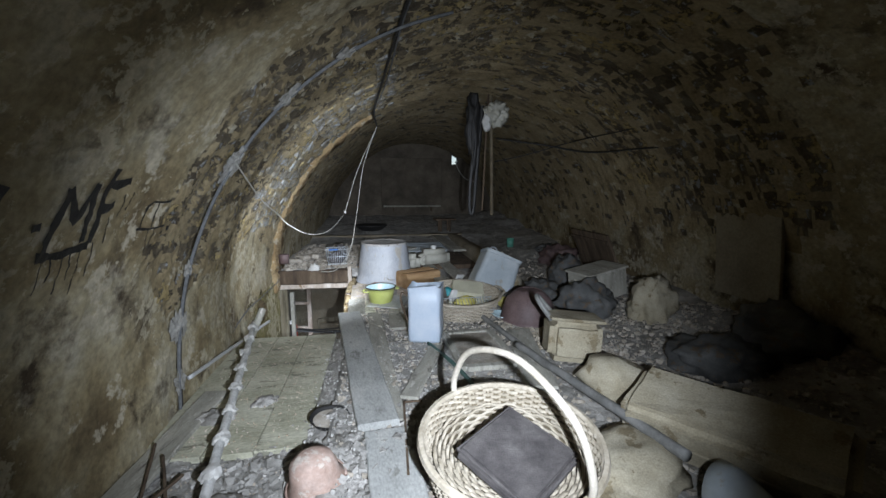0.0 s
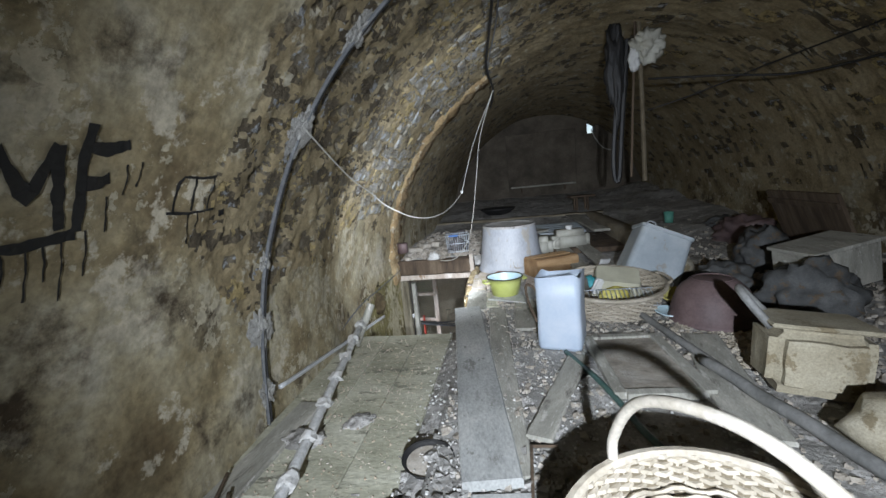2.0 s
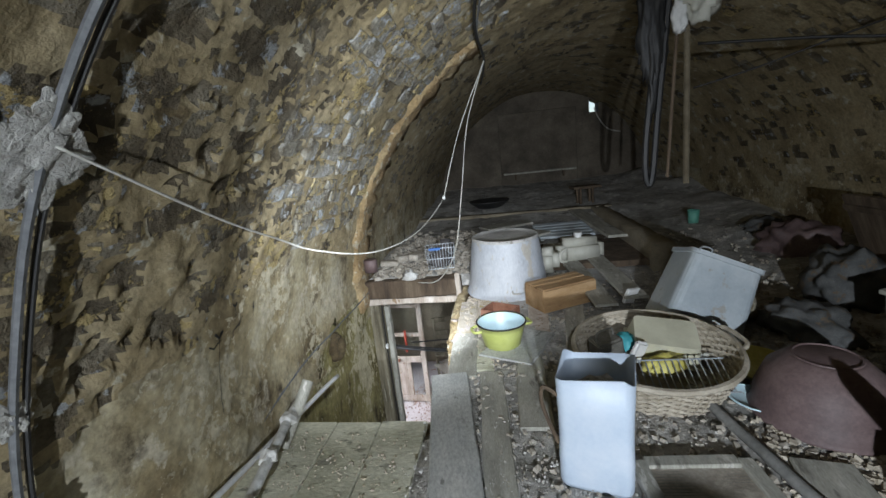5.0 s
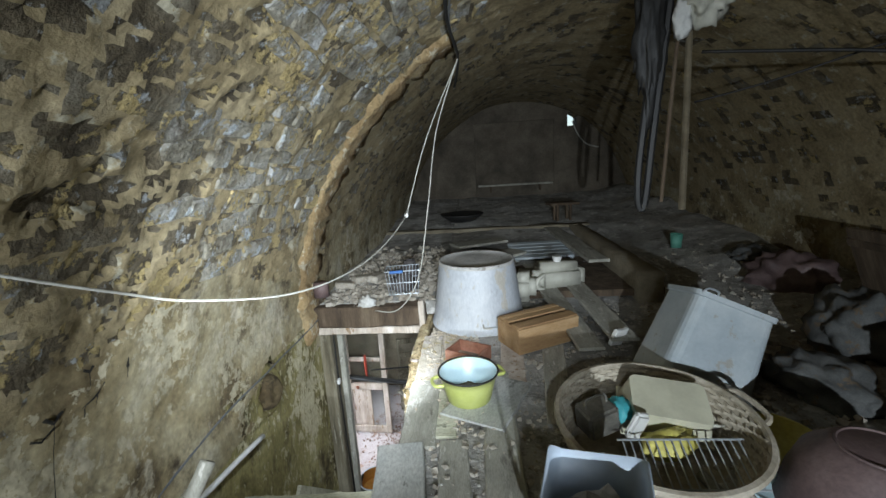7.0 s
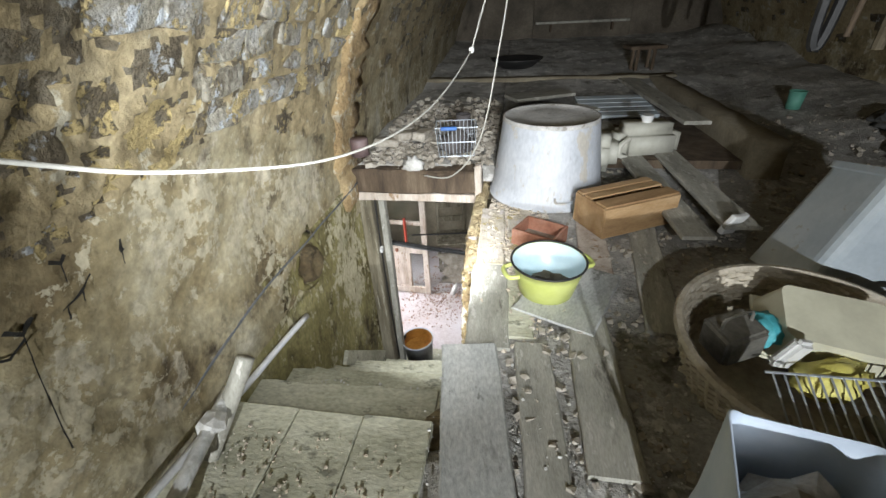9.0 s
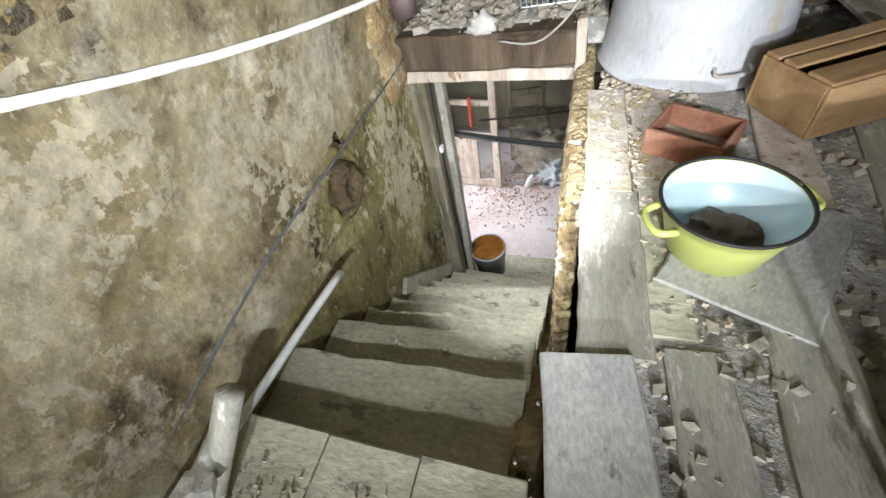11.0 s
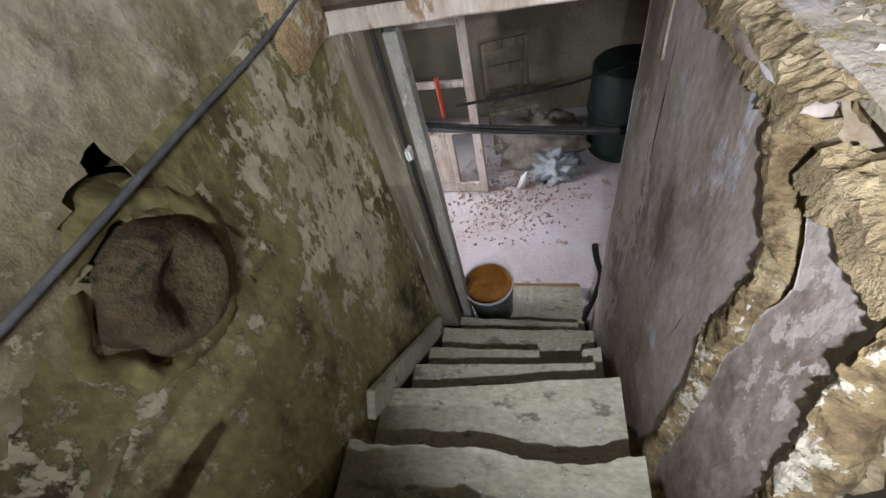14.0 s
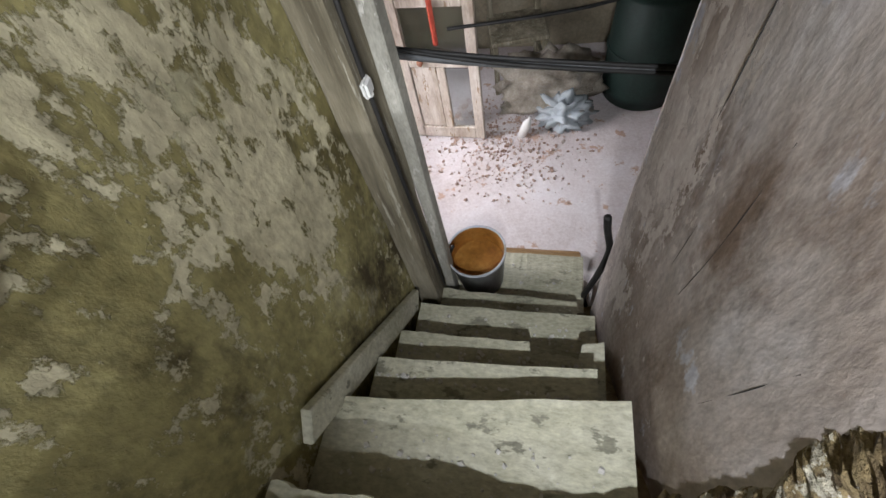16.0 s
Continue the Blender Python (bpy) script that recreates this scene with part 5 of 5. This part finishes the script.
solo("dark_jug", lathe([(0, 0), (0.07, 0), (0.085, 0.08), (0.075, 0.16), (0.05, 0.19), (0.055, 0.22), (0.045, 0.22), (0.04, 0.19), (0, 0.18)], 20), M["darkcloth"], pose(-0.52, 5.75, 0.24), "dark dusty jug behind the wire basket", "jug", smooth=True)
solo("gypsum_lump", blob(0.13, 0.08, 0.09, (0, 0, 0), 0.5, 3, seed=11), M["gypsum"], pose(-0.82, 5.34, 0.19), "crumpled white lump on the beam", "lump", smooth=True)
solo("red_can", lathe([(0, 0), (0.06, 0), (0.06, 0.11), (0.055, 0.115), (0, 0.115)], 18), M["maroon"], pose(-1.17, 5.30, 0.30, 0, 0, 0), "dark red tin in the corner of the arch", "can", smooth=True)
for k in range(5):
    solo("brick", box(0.20, 0.10, 0.06, (0, 0, 0), 0.012, jitter=0.01, cuts=2), M["rubble"], pose(-1.12 + 0.14 * k, 5.75 + 0.08 * (k % 2), 0.22 + 0.03 * (k % 3), 4 * k, 5, 40 * k), "dusty broken brick behind the stairwell", "brick", group="bricks behind the stairwell")

# grey bin
bn = thing("plastic_bin", pose(1.17, 4.36, G - 0.02, -14, 24, -4), "grey-blue tapered plastic bin leaning backwards", "bin")
b = bmesh.new()
def bin_ring(h, sx, sy):
    pts = []
    for cx, cy, a0 in ((1, 1, 0), (-1, 1, 90), (-1, -1, 180), (1, -1, 270)):
        for i in range(5):
            a = radians(a0 + i * 22.5)
            pts.append(b.verts.new((cx * (sx - 0.05) + 0.05 * math.cos(a), cy * (sy - 0.05) + 0.05 * math.sin(a), h)))
    return pts
rings = [bin_ring(0, 0.235, 0.19), bin_ring(0.48, 0.205, 0.17), bin_ring(0.485, 0.215, 0.18), bin_ring(0.51, 0.215, 0.18), bin_ring(0.51, 0.195, 0.16), bin_ring(0.03, 0.22, 0.175)]
for p, q in zip(rings, rings[1:]):
    for i in range(20):
        b.faces.new((p[i], p[(i + 1) % 20], q[(i + 1) % 20], q[i]))
b.faces.new(rings[0])
b.faces.new(rings[-1])
bin_body = part("body", b, M["greyplastic"], bn, smooth=False)
part("handle", tube([(-0.19, -0.17, 0.50), (-0.18, -0.19, 0.525), (-0.13, -0.19, 0.525), (-0.12, -0.17, 0.50)], 0.006, 6, steps=4), M["wire"], bin_body)
solo("white_scrap", box(0.10, 0.03, 0.12, (0, 0, 0), 0.006, jitter=0.01, cuts=2), M["white"], pose(0.93, 4.75, 0.09, 15, 10, 30), "torn white plastic scrap beside the bin", "scrap")

# bowls and rounds on the right
bw = thing("upturned_basin", pose(1.35, 3.50, G), "dusty maroon plastic basin standing upside down", "basin")
part("body", lathe([(0.255, 0), (0.26, 0.012), (0.245, 0.02), (0.235, 0.10), (0.20, 0.20), (0.13, 0.265), (0.12, 0.27), (0, 0.268)], 44), M["maroon"], bw, smooth=True)
part("foot_ring", tube([(0.11 * math.cos(2 * math.pi * i / 32), 0.11 * math.sin(2 * math.pi * i / 32), 0.27) for i in range(33)], 0.006, 6), M["maroon"], bw)


def bowl(name, m, r, h, mat, label):
    ob = thing(name, m, label, "bowl")
    part("shell", lathe([(0, 0), (r * 0.6, 0), (r * 0.92, h * 0.8), (r, h), (r * 0.97, h), (r * 0.88, h * 0.78), (r * 0.57, 0.012), (0, 0.012)], 36), mat, ob, smooth=True)
    part("rim", tube([(r * math.cos(2 * math.pi * i / 36), r * math.sin(2 * math.pi * i / 36), h) for i in range(37)], 0.005, 5), mat, ob)
    return ob


bowl("yellow_bowl", pose(1.30, 3.83, G, 6, 4, 0), 0.165, 0.06, M["yellow"], "shallow yellow bowl with dirt inside")
bowl("plate", pose(1.13, 3.58, G, 3, 5, 0), 0.10, 0.03, M["enamel"], "small pale blue saucer on the floor")
bowl("tin_plate", pose(1.20, 4.10, 0.08, 8, -6, 0), 0.13, 0.03, M["tinmetal"], "tarnished tin plate beside the basket")
bowl("enamel_dish", pose(1.10, 4.02, 0.04, 0, 0, 0), 0.15, 0.09, M["jerry"], "cream enamel dish with a dark rim")
solo("sack", blob(0.42, 0.34, 0.24, (0, 0, 0), 0.25, 2.2, seed=21), M["beigecloth"], pose(1.45, 4.55, G), "slumped beige canvas sack on the floor", "sack", smooth=True)

# cloth-covered boxes near the entrance
tb = thing("padded_box", pose(1.30, 2.55, 0.06, -4, 4, -12), "stained beige canvas box with a strap handle", "box")
pad_body = part("body", box(0.36, 0.28, 0.29, (0, 0, 0), 0.05, seg=3, jitter=0.01, cuts=3), M["beigecloth"], tb)
part("handle", tube([(-0.16, -0.05, 0.27), (-0.25, -0.03, 0.38), (-0.24, 0.10, 0.40), (-0.13, 0.12, 0.29)], 0.018, 7, steps=4), M["pipegrey"], pad_body, "grey bent handle", True)
part("lid", box(0.365, 0.285, 0.02, (0, 0, 0.285), 0.010, jitter=0.006, cuts=3), M["beigecloth"], tb)
bl = thing("foam_block", pose(1.56, 1.44, 0.05, 18, 0, -56), "long stained beige upholstered block", "cushion")
part("body", box(0.82, 0.36, 0.24, (-0.04, 0, 0), 0.04, seg=3, jitter=0.012, cuts=4), M["beigecloth"], bl)
part("seam", tube([(-0.43, -0.18, 0.12), (0.35, -0.18, 0.12)], 0.006, 5), M["beigecloth"], bl)
solo("pillow", blob(0.44, 0.36, 0.20, (0, 0, 0), 0.22, 1.8, seed=31), M["beigecloth"], pose(1.36, 2.08, 0.05, 0, 14, -30), "limp dusty beige pillow on the floor", "pillow", smooth=True)
solo("canvas_sheet", blob(0.55, 0.40, 0.12, (0, 0, 0), 0.35, 2.4, seed=33), M["beigecloth"], pose(1.02, 1.45, G, 0, 0, 20), "crumpled pale canvas sheet beside the basket", "sheet", smooth=True)
solo("funnel", lathe([(0.02, 0.30), (0.025, 0.20), (0.12, 0.06), (0.14, 0), (0.13, 0), (0.11, 0.06)], 28), M["greyplastic"], pose(1.28, 1.22, 0.06, 70, 0, 20), "grey plastic funnel lying on its side", "funnel", smooth=True)
for k, (u, v, sx, sy, sz, mt, lb) in enumerate((
        (1.95, 3.55, 0.55, 0.40, 0.34, "greycloth", "grey-green sack slumped among the junk"),
        (2.45, 3.30, 0.40, 0.36, 0.40, "beigecloth", "brown sacking bundle near the wall"),
        (2.30, 4.70, 0.50, 0.40, 0.38, "greycloth", "dusty stuffed bag on the junk heap"),
        (1.80, 4.30, 0.50, 0.40, 0.20, "greycloth", "dark crumpled tarpaulin on the junk"),
        (2.70, 5.80, 0.60, 0.45, 0.30, "maroon", "reddish-brown rag heap beside the wall"),
        (2.85, 2.40, 0.60, 0.70, 0.30, "greycloth", "dark sacks along the wall"),
        (2.25, 2.30, 0.60, 0.50, 0.22, "greycloth", "dark crumpled cloth on the floor"),
        (2.75, 6.40, 0.45, 0.30, 0.12, "greycloth", "crumpled dusty plastic sheet"))):
    solo("sack" if "sack" in lb else "rag", blob(sx, sy, sz, (0, 0, 0), 0.35, 2.2, 4, seed=40 + k * 1.3), M[mt], pose(u, v, dusty(u, v) - 0.02, 0, 0, 30 * k), lb, "cloth", smooth=True)
cratea = thing("plywood_box", pose(2.30, 3.95, 0.10, 0, -8, 14), "dusty plywood box on the junk heap", "box")
part("body", box(0.48, 0.34, 0.28, (0, 0, 0), 0.006), M["board"], cratea)
part("lid", box(0.52, 0.37, 0.025, (0, 0, 0.282), 0.004), M["board"], cratea)
pa = thing("leaning_panel", pose(2.82, 4.75, 0.12, 0, -22, 0), "dark wooden panel leaning against the wall", "panel")
part("board", box(0.03, 0.9, 0.62, (0, 0, 0), 0.004), M["darkwood"], pa)
part("batten", box(0.02, 0.88, 0.05, (-0.026, 0, 0.5), 0.003), M["darkwood"], pa)
cup = thing("green_cup", pose(2.32, 6.98, dusty(2.32, 6.98)), "small green plastic cup standing on rubble", "cup")
part("body", lathe([(0, 0), (0.055, 0), (0.065, 0.15), (0.06, 0.15), (0.05, 0.012), (0, 0.012)], 20), M["green"], cup, smooth=True)
part("rim", tube([(0.065 * math.cos(2 * math.pi * i / 20), 0.065 * math.sin(2 * math.pi * i / 20), 0.15) for i in range(21)], 0.004, 5), M["green"], cup)
stool = thing("stool", pose(1.39, 8.6, dusty(1.39, 8.6), 0, 0, 10), "low dark wooden stool near the end wall", "stool")
part("seat", box(0.44, 0.26, 0.04, (0, 0, 0.24), 0.006), M["darkwood"], stool)
for x, y in ((-0.1, -0.07), (0.1, -0.07), (-0.1, 0.07), (0.1, 0.07)):
    part("leg", box(0.035, 0.035, 0.24, (x, y, 0), 0.004), M["darkwood"], stool)
solo("dark_basin", lathe([(0, 0), (0.2, 0), (0.34, 0.10), (0.35, 0.12), (0.32, 0.12), (0.19, 0.03), (0, 0.03)], 36), M["black"], pose(-0.15, 8.9, dusty(-0.15, 8.9)), "wide black basin at the back", "basin", smooth=True)
shelf = thing("wall_shelf", pose(0.9, END - 0.16, 0.74), "long thin pale board fixed to the end wall", "shelf")
part("board", box(1.5, 0.18, 0.035, (0, 0, 0), 0.004), M["board"], shelf)
for x in (-0.5, 0.5):
    part("bracket", box(0.03, 0.14, 0.12, (x, 0, -0.12), 0.003), M["darkwood"], shelf)
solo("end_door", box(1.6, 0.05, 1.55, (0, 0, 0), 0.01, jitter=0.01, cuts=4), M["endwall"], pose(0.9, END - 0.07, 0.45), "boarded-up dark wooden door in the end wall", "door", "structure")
solo("wall_panel", box(0.04, 0.62, 0.85, (0, 0, 0), 0.006, jitter=0.008, cuts=4), M["rightwall"], pose(3.08, 2.95, 0.30, 0, -5, 0), "patch of smooth plaster on the right side wall", "wall", "structure")

# ---- lower room things ----
dl = thing("glazed_door", pose(-1.70, 7.02, LOW + 0.02, 0, 0, -4), "worn whitewashed door leaf with glass panes, standing open", "door", kind="structure")
W = 0.56
for x in (0.035, W - 0.035):
    part("stile", box(0.07, 0.04, 1.98, (x, 0, 0), 0.004), M["paintwood"], dl)
for z, h in ((0, 0.10), (0.62, 0.09), (1.02, 0.05), (1.45, 0.05), (1.89, 0.09)):
    rail = part("rail", box(W - 0.145, 0.038, h, (W / 2, 0, z), 0.004), M["paintwood"], dl)
part("mullion", box(0.06, 0.036, 0.515, (W * 0.52, 0, 0.102), 0.004), M["paintwood"], dl)
part("panel", box(0.18, 0.018, 0.51, (0.165, 0, 0.105), 0.003), M["paintwood"], dl)
for x, z, w, h in ((0.40, 0.105, 0.16, 0.50), (W / 2, 0.715, W - 0.15, 0.30), (W / 2, 1.075, W - 0.15, 0.37), (W / 2, 1.505, W - 0.15, 0.38)):
    g = part("pane", box(w, 0.005, h, (x, 0, z), 0), M["glass"], dl)
    g.visible_shadow = False
part("push_bar", tube([(0.30, -0.04, 1.12), (0.30, -0.04, 0.80)], 0.018, 8), M["red"], dl, "red painted bar")
part("knob", lathe([(0, 0.02), (0.02, 0.015), (0.022, 0), (0.01, -0.02)], 14), M["brick"], dl).location = (0.16, -0.035, 0.66)
for k, (a, c) in enumerate((((-1.75, 6.05, -0.74), (-0.10, 5.91, -0.86)), ((-1.75, 6.06, -0.78), (-0.10, 5.93, -0.87)), ((-1.75, 6.03, -0.70), (-0.10, 5.92, -0.89)), ((-1.2, 6.5, -1.00), (0.2, 6.9, -0.97)))):
    mid = Vector(a).lerp(Vector(c), 0.5) - Vector((0, 0, 0.02 + 0.012 * k))
    cable("door_cable", [a, mid, c], 0.009 if k != 1 else 0.014, M["black"] if k != 1 else M["cable"], "black cable slung across the doorway")
bucket = thing("bucket", pose(-0.995, 5.635, -1.988, 1, -2, 0), "grey-white bucket crusted with rusty orange water", "bucket")
pail = part("side", lathe([(0, 0), (0.120, 0), (0.150, 0.295), (0.157, 0.30), (0.157, 0.316), (0.147, 0.316), (0.14, 0.2)], 32), M["zinc"], bucket, smooth=True)
part("lining", lathe([(0.146, 0.310), (0.136, 0.16), (0.13, 0.10)], 32), M["rust"], bucket, "rust-stained inner wall", True)
part("water", lathe([(0, 0.20), (0.138, 0.20)], 32), M["rust"], bucket, "murky rust-brown water")
part("bail", tube([(-0.15, 0, 0.27), (-0.18, -0.07, 0.30), (-0.15, -0.12, 0.28)], 0.004, 5), M["steel"], pail)
stick("iron_rod", (-1.30, 5.66, LOW + 0.02), (-1.12, 5.62, LOW + 0.55), 0.01, M["black"], "short black iron rod standing in the corner", cat="rod")
ch = thing("broken_chair", pose(-0.95, 7.75, LOW, 0, 0, 12), "broken wooden chair standing among rubbish", "chair")
for x in (-0.19, 0.19):
    part("back_leg", box(0.04, 0.04, 0.92, (x, 0.19, 0), 0.004), M["greywood"], ch)
    part("front_leg", box(0.04, 0.04, 0.43, (x, -0.19, 0), 0.004), M["greywood"], ch)
    part("side_rail", box(0.03, 0.36, 0.03, (x, 0, 0.2), 0.003), M["greywood"], ch)
part("seat", box(0.44, 0.42, 0.035, (0, 0, 0.43), 0.006), M["greywood"], ch)
for z in (0.62, 0.84):
    part("back_slat", box(0.36, 0.025, 0.08, (0, 0.19, z), 0.004), M["greywood"], ch)
part("front_rail", box(0.36, 0.03, 0.03, (0, -0.19, 0.2), 0.003), M["greywood"], ch)
solo("plastic_sheet", blob(0.75, 0.45, 0.40, (0, 0, 0), 0.5, 2.6, 4, seed=61), M["rubble"], pose(-0.70, 7.45, LOW), "heap of brown rubble and rubbish", "heap", smooth=True)
solo("clear_bag", blob(0.36, 0.26, 0.22, (0, 0, 0), 0.6, 3.4, 4, seed=63), M["greyplastic"], pose(-0.55, 7.18, LOW), "crumpled pale plastic bag on the floor", "bag", smooth=True)
solo("plastic_bottle", lathe([(0, 0), (0.035, 0), (0.035, 0.12), (0.012, 0.17), (0.012, 0.19), (0, 0.19)], 14), M["white"], pose(-0.86, 7.02, LOW, 0, 18, 0), "small white plastic bottle", "bottle", smooth=True)
barrel = thing("barrel", pose(0.02, 7.55, LOW), "dark green barrel in the shadow", "barrel")
part("body", lathe([(0, 0), (0.27, 0), (0.285, 0.1), (0.29, 0.4), (0.28, 0.78), (0.26, 0.80), (0, 0.79)], 36), M["barrel"], barrel, smooth=True)
part("hoop", tube([(0.292 * math.cos(2 * math.pi * i / 36), 0.292 * math.sin(2 * math.pi * i / 36), 0.4) for i in range(37)], 0.010, 6), M["barrel"], barrel)
solo("thick_cable", tube([(-0.405 - 0.03 * math.sin(k * 0.5), 5.58 + 0.02 * math.cos(k * 0.7), LOW + 0.02 + 0.06 * k) for k in range(16)], 0.016, 6, steps=3), M["black"], pose(0, 0, 0), "thick black cable hanging beside the doorway", "cable", smooth=True)
solo("threshold", box(0.82, 0.10, 0.05, (0, 0, 0), 0.008, jitter=0.005, cuts=4), M["wood"], pose(-0.84, 5.90, LOW), "worn wooden threshold at the stair foot", "threshold", "structure")

# ---- crumbling edges along the well ----
def crumbs(name, n, place, smin, smax, mat, label, seed):
    """Loose fragments as one mass: small uneven blocks."""
    r = random.Random(seed)
    verts, faces = [], []
    for _ in range(n):
        p = place(r)
        if p is None:
            continue
        s = smin + (smax - smin) * r.random() ** 3
        m = Euler((r.uniform(-0.5, 0.5), r.uniform(-0.5, 0.5), r.uniform(0, 6.3))).to_matrix()
        k = len(verts)
        for z in (-0.3, 0.55):
            for x, y in ((-1, -1), (1, -1), (1, 1), (-1, 1)):
                q = Vector((x * r.uniform(0.25, 0.6), y * r.uniform(0.25, 0.6), z * r.uniform(0.5, 1.0)))
                verts.append(Vector(p) + m @ (q * s))
        faces += [(k, k + 3, k + 2, k + 1), (k + 4, k + 5, k + 6, k + 7), (k, k + 1, k + 5, k + 4), (k + 1, k + 2, k + 6, k + 5), (k + 2, k + 3, k + 7, k + 6), (k + 3, k, k + 4, k + 7)]
    me = bpy.data.meshes.new(name)
    me.from_pydata(verts, [], faces)
    me.materials.append(mat)
    return tagged(new(name, me), label, "debris", kind="stuff")


def place_floor(r):
    u, v = r.uniform(WELL[0] + 0.02, 1.6), r.triangular(0.6, 6.5, 3.0)
    return (u, v, dusty(u, v) + 0.003)


def place_left(r):
    u, v = r.uniform(-1.12, -0.42), r.uniform(0.6, 3.48)
    return (u, v, (TOP if v > 1.95 else dusty(u, v) - 0.03) + 0.004)


def place_edge(r):
    u, v = r.triangular(WELL[0] + 0.01, 0.1, -0.3), r.triangular(3.8, 5.3, 5.0)
    return (u, v, dusty(u, v) + r.uniform(0.0, 0.015))


def place_back(r):
    u, v = r.uniform(-1.2, -0.3), r.triangular(5.32, 7.5, 5.5)
    return (u, v, dusty(u, v) + 0.16 * (1 - ss(v, 5.6, 8)) + 0.01)


def place_right(r):
    u, v = r.uniform(1.4, 3.0), r.triangular(0.8, 7.0, 2.5)
    return (u, v, dusty(u, v) + 0.008)


def place_low(r):
    u, v = r.triangular(-1.7, -0.3, -1.0), r.triangular(6.3, 7.6, 7.0)
    return (u, v, LOW + 0.004)


def place_stairs(r):
    k = r.randrange(1, 10)
    return (r.uniform(WL + 0.06, WR - 0.08), r.uniform(TREADS[k - 1][1] + 0.02, TREADS[k][0] - 0.05), TREADS[k][2] + 0.003)



crumbs("floor_debris", 5200, place_floor, 0.004, 0.03, M["rubble"], "small stones and plaster crumbs on the floor", 1)
crumbs("landing_debris", 2600, place_left, 0.003, 0.010, M["palecrumb"], "plaster crumbs on the landing boards", 2)
crumbs("edge_debris", 3200, place_edge, 0.004, 0.02, M["palecrumb"], "white and ochre plaster crumbs along the stair opening", 3)
crumbs("shelf_debris", 1600, place_back, 0.008, 0.06, M["rubble"], "broken stones heaped behind the stairwell", 4)
crumbs("wall_debris", 4200, place_right, 0.006, 0.04, M["rubble"], "stones and earth along the right wall", 5)
crumbs("lower_debris", 1600, place_low, 0.004, 0.022, M["clay"], "brick crumbs swept on the lower floor", 6)
crumbs("clod_litter", 1500, lambda r: (lambda u, v: (u, v, dusty(u, v) - (0.03 if u < WELL[0] else 0.0) + 0.004))(r.uniform(-1.1, 0.35), r.triangular(0.9, 2.3, 1.9)), 0.008, 0.045, M["dust"], "flat grey clods and slate chips on the floor", 9)
crumbs("straw_litter", 900, lambda r: (lambda u, v: (u, v, dusty(u, v) + 0.006))(r.triangular(0.95, 1.6, 1.3), r.uniform(2.8, 3.5)), 0.006, 0.03, M["wicker"], "trampled yellow straw beside the basin", 8)
crumbs("plaster_flecks", 2400, lambda r: (lambda u, v: (u, v, dusty(u, v) + 0.010))(r.uniform(-0.42, 0.9), r.triangular(1.2, 4.0, 2.7)), 0.003, 0.012, M["gypsum"], "white plaster flecks scattered over the floor", 10)
crumbs("stair_debris", 700, place_stairs, 0.004, 0.016, M["gypsum"], "fine plaster crumbs on the treads", 7)

# rotten ochre edges of the partition boards
def lip(name, near, z0, z1, u0, u1, wide, label):
    rows, n = [], int((z1 - z0) * 230)
    for i in range(n + 1):
        z = z0 + (z1 - z0) * i / n
        e = near(z)
        w = wide * (0.55 + 0.9 * ss(noise.noise(Vector((z * 4.1, 5, 0))), -0.4, 0.5) + 0.25 * noise.noise(Vector((z * 19, 1, 0))))
        row = []
        for k, (u, v) in enumerate(((u0 + 0.012, e + w + 0.012), (u0 - 0.003, e + w), (u0 - 0.008, e + w * 0.66), (u0 - 0.011, e + w * 0.33), (u0 - 0.006, e + 0.004), (u0 + 0.010, e - 0.012), ((u0 + u1) / 2, e - 0.020), (u1, e - 0.010), (u1 + 0.006, e + 0.02))):
            d = 0.010 * noise.fractal(Vector((z * 30, k * 1.7, 3 + e)), 0.7, 2.1, 4) + 0.009 * noise.noise(Vector((z * 110, k * 4.1, 7)))
            row.append(Vector((u + d * (0.7 if k else 0.0), v + d * (0.6 if k else 0.0), z + 0.4 * d)))
        rows.append(row)
    ob = strip(name, rows, M["ochrecrust"], label, "wall edge", "structure")
    for f in ob.data.polygons:
        f.use_smooth = False
    return ob


lip("partition_lip", edge_near, -1.20, 0.02, WR + 0.03, WR + 0.088, 0.045, "crumbling ochre edge of the stair partition")
lip("fragment_lip", chip_near, -0.95, -0.01, WR + 0.042, WR + 0.098, 0.024, "crumbling ochre edge of the loose board")


def cap(name, v0, v1, u0, u1, z, label):
    """A crust of crumbling plaster along the top of a board wall."""
    rows, n = [], int((v1 - v0) * 150)
    for i in range(n + 1):
        v = v0 + (v1 - v0) * i / n
        row = []
        for k in range(9):
            t = k / 8
            d = 0.012 * noise.fractal(Vector((v * 26, t * 2.5, z * 9)), 0.7, 2.1, 4) + 0.006 * noise.noise(Vector((v * 90, t * 9, 1)))
            row.append(Vector((u0 - 0.008 + (u1 - u0 + 0.02) * t + 0.5 * d, v, z + 0.016 * math.sin(math.pi * t) - (0.028 if k in (0, 8) else 0.0) + d)))
        rows.append(row)
    ob = strip(name, rows, M["crumble"], label, "wall edge", "structure")
    for f in ob.data.polygons:
        f.use_smooth = False
    return ob


cap("partition_cap", 4.70, 5.50, WR + 0.03, WR + 0.10, 0.030, "crumbling grey and ochre crust on top of the partition")
cap("fragment_cap", 4.41, 4.66, WR + 0.042, WR + 0.115, -0.005, "crumbling crust on top of the loose board")
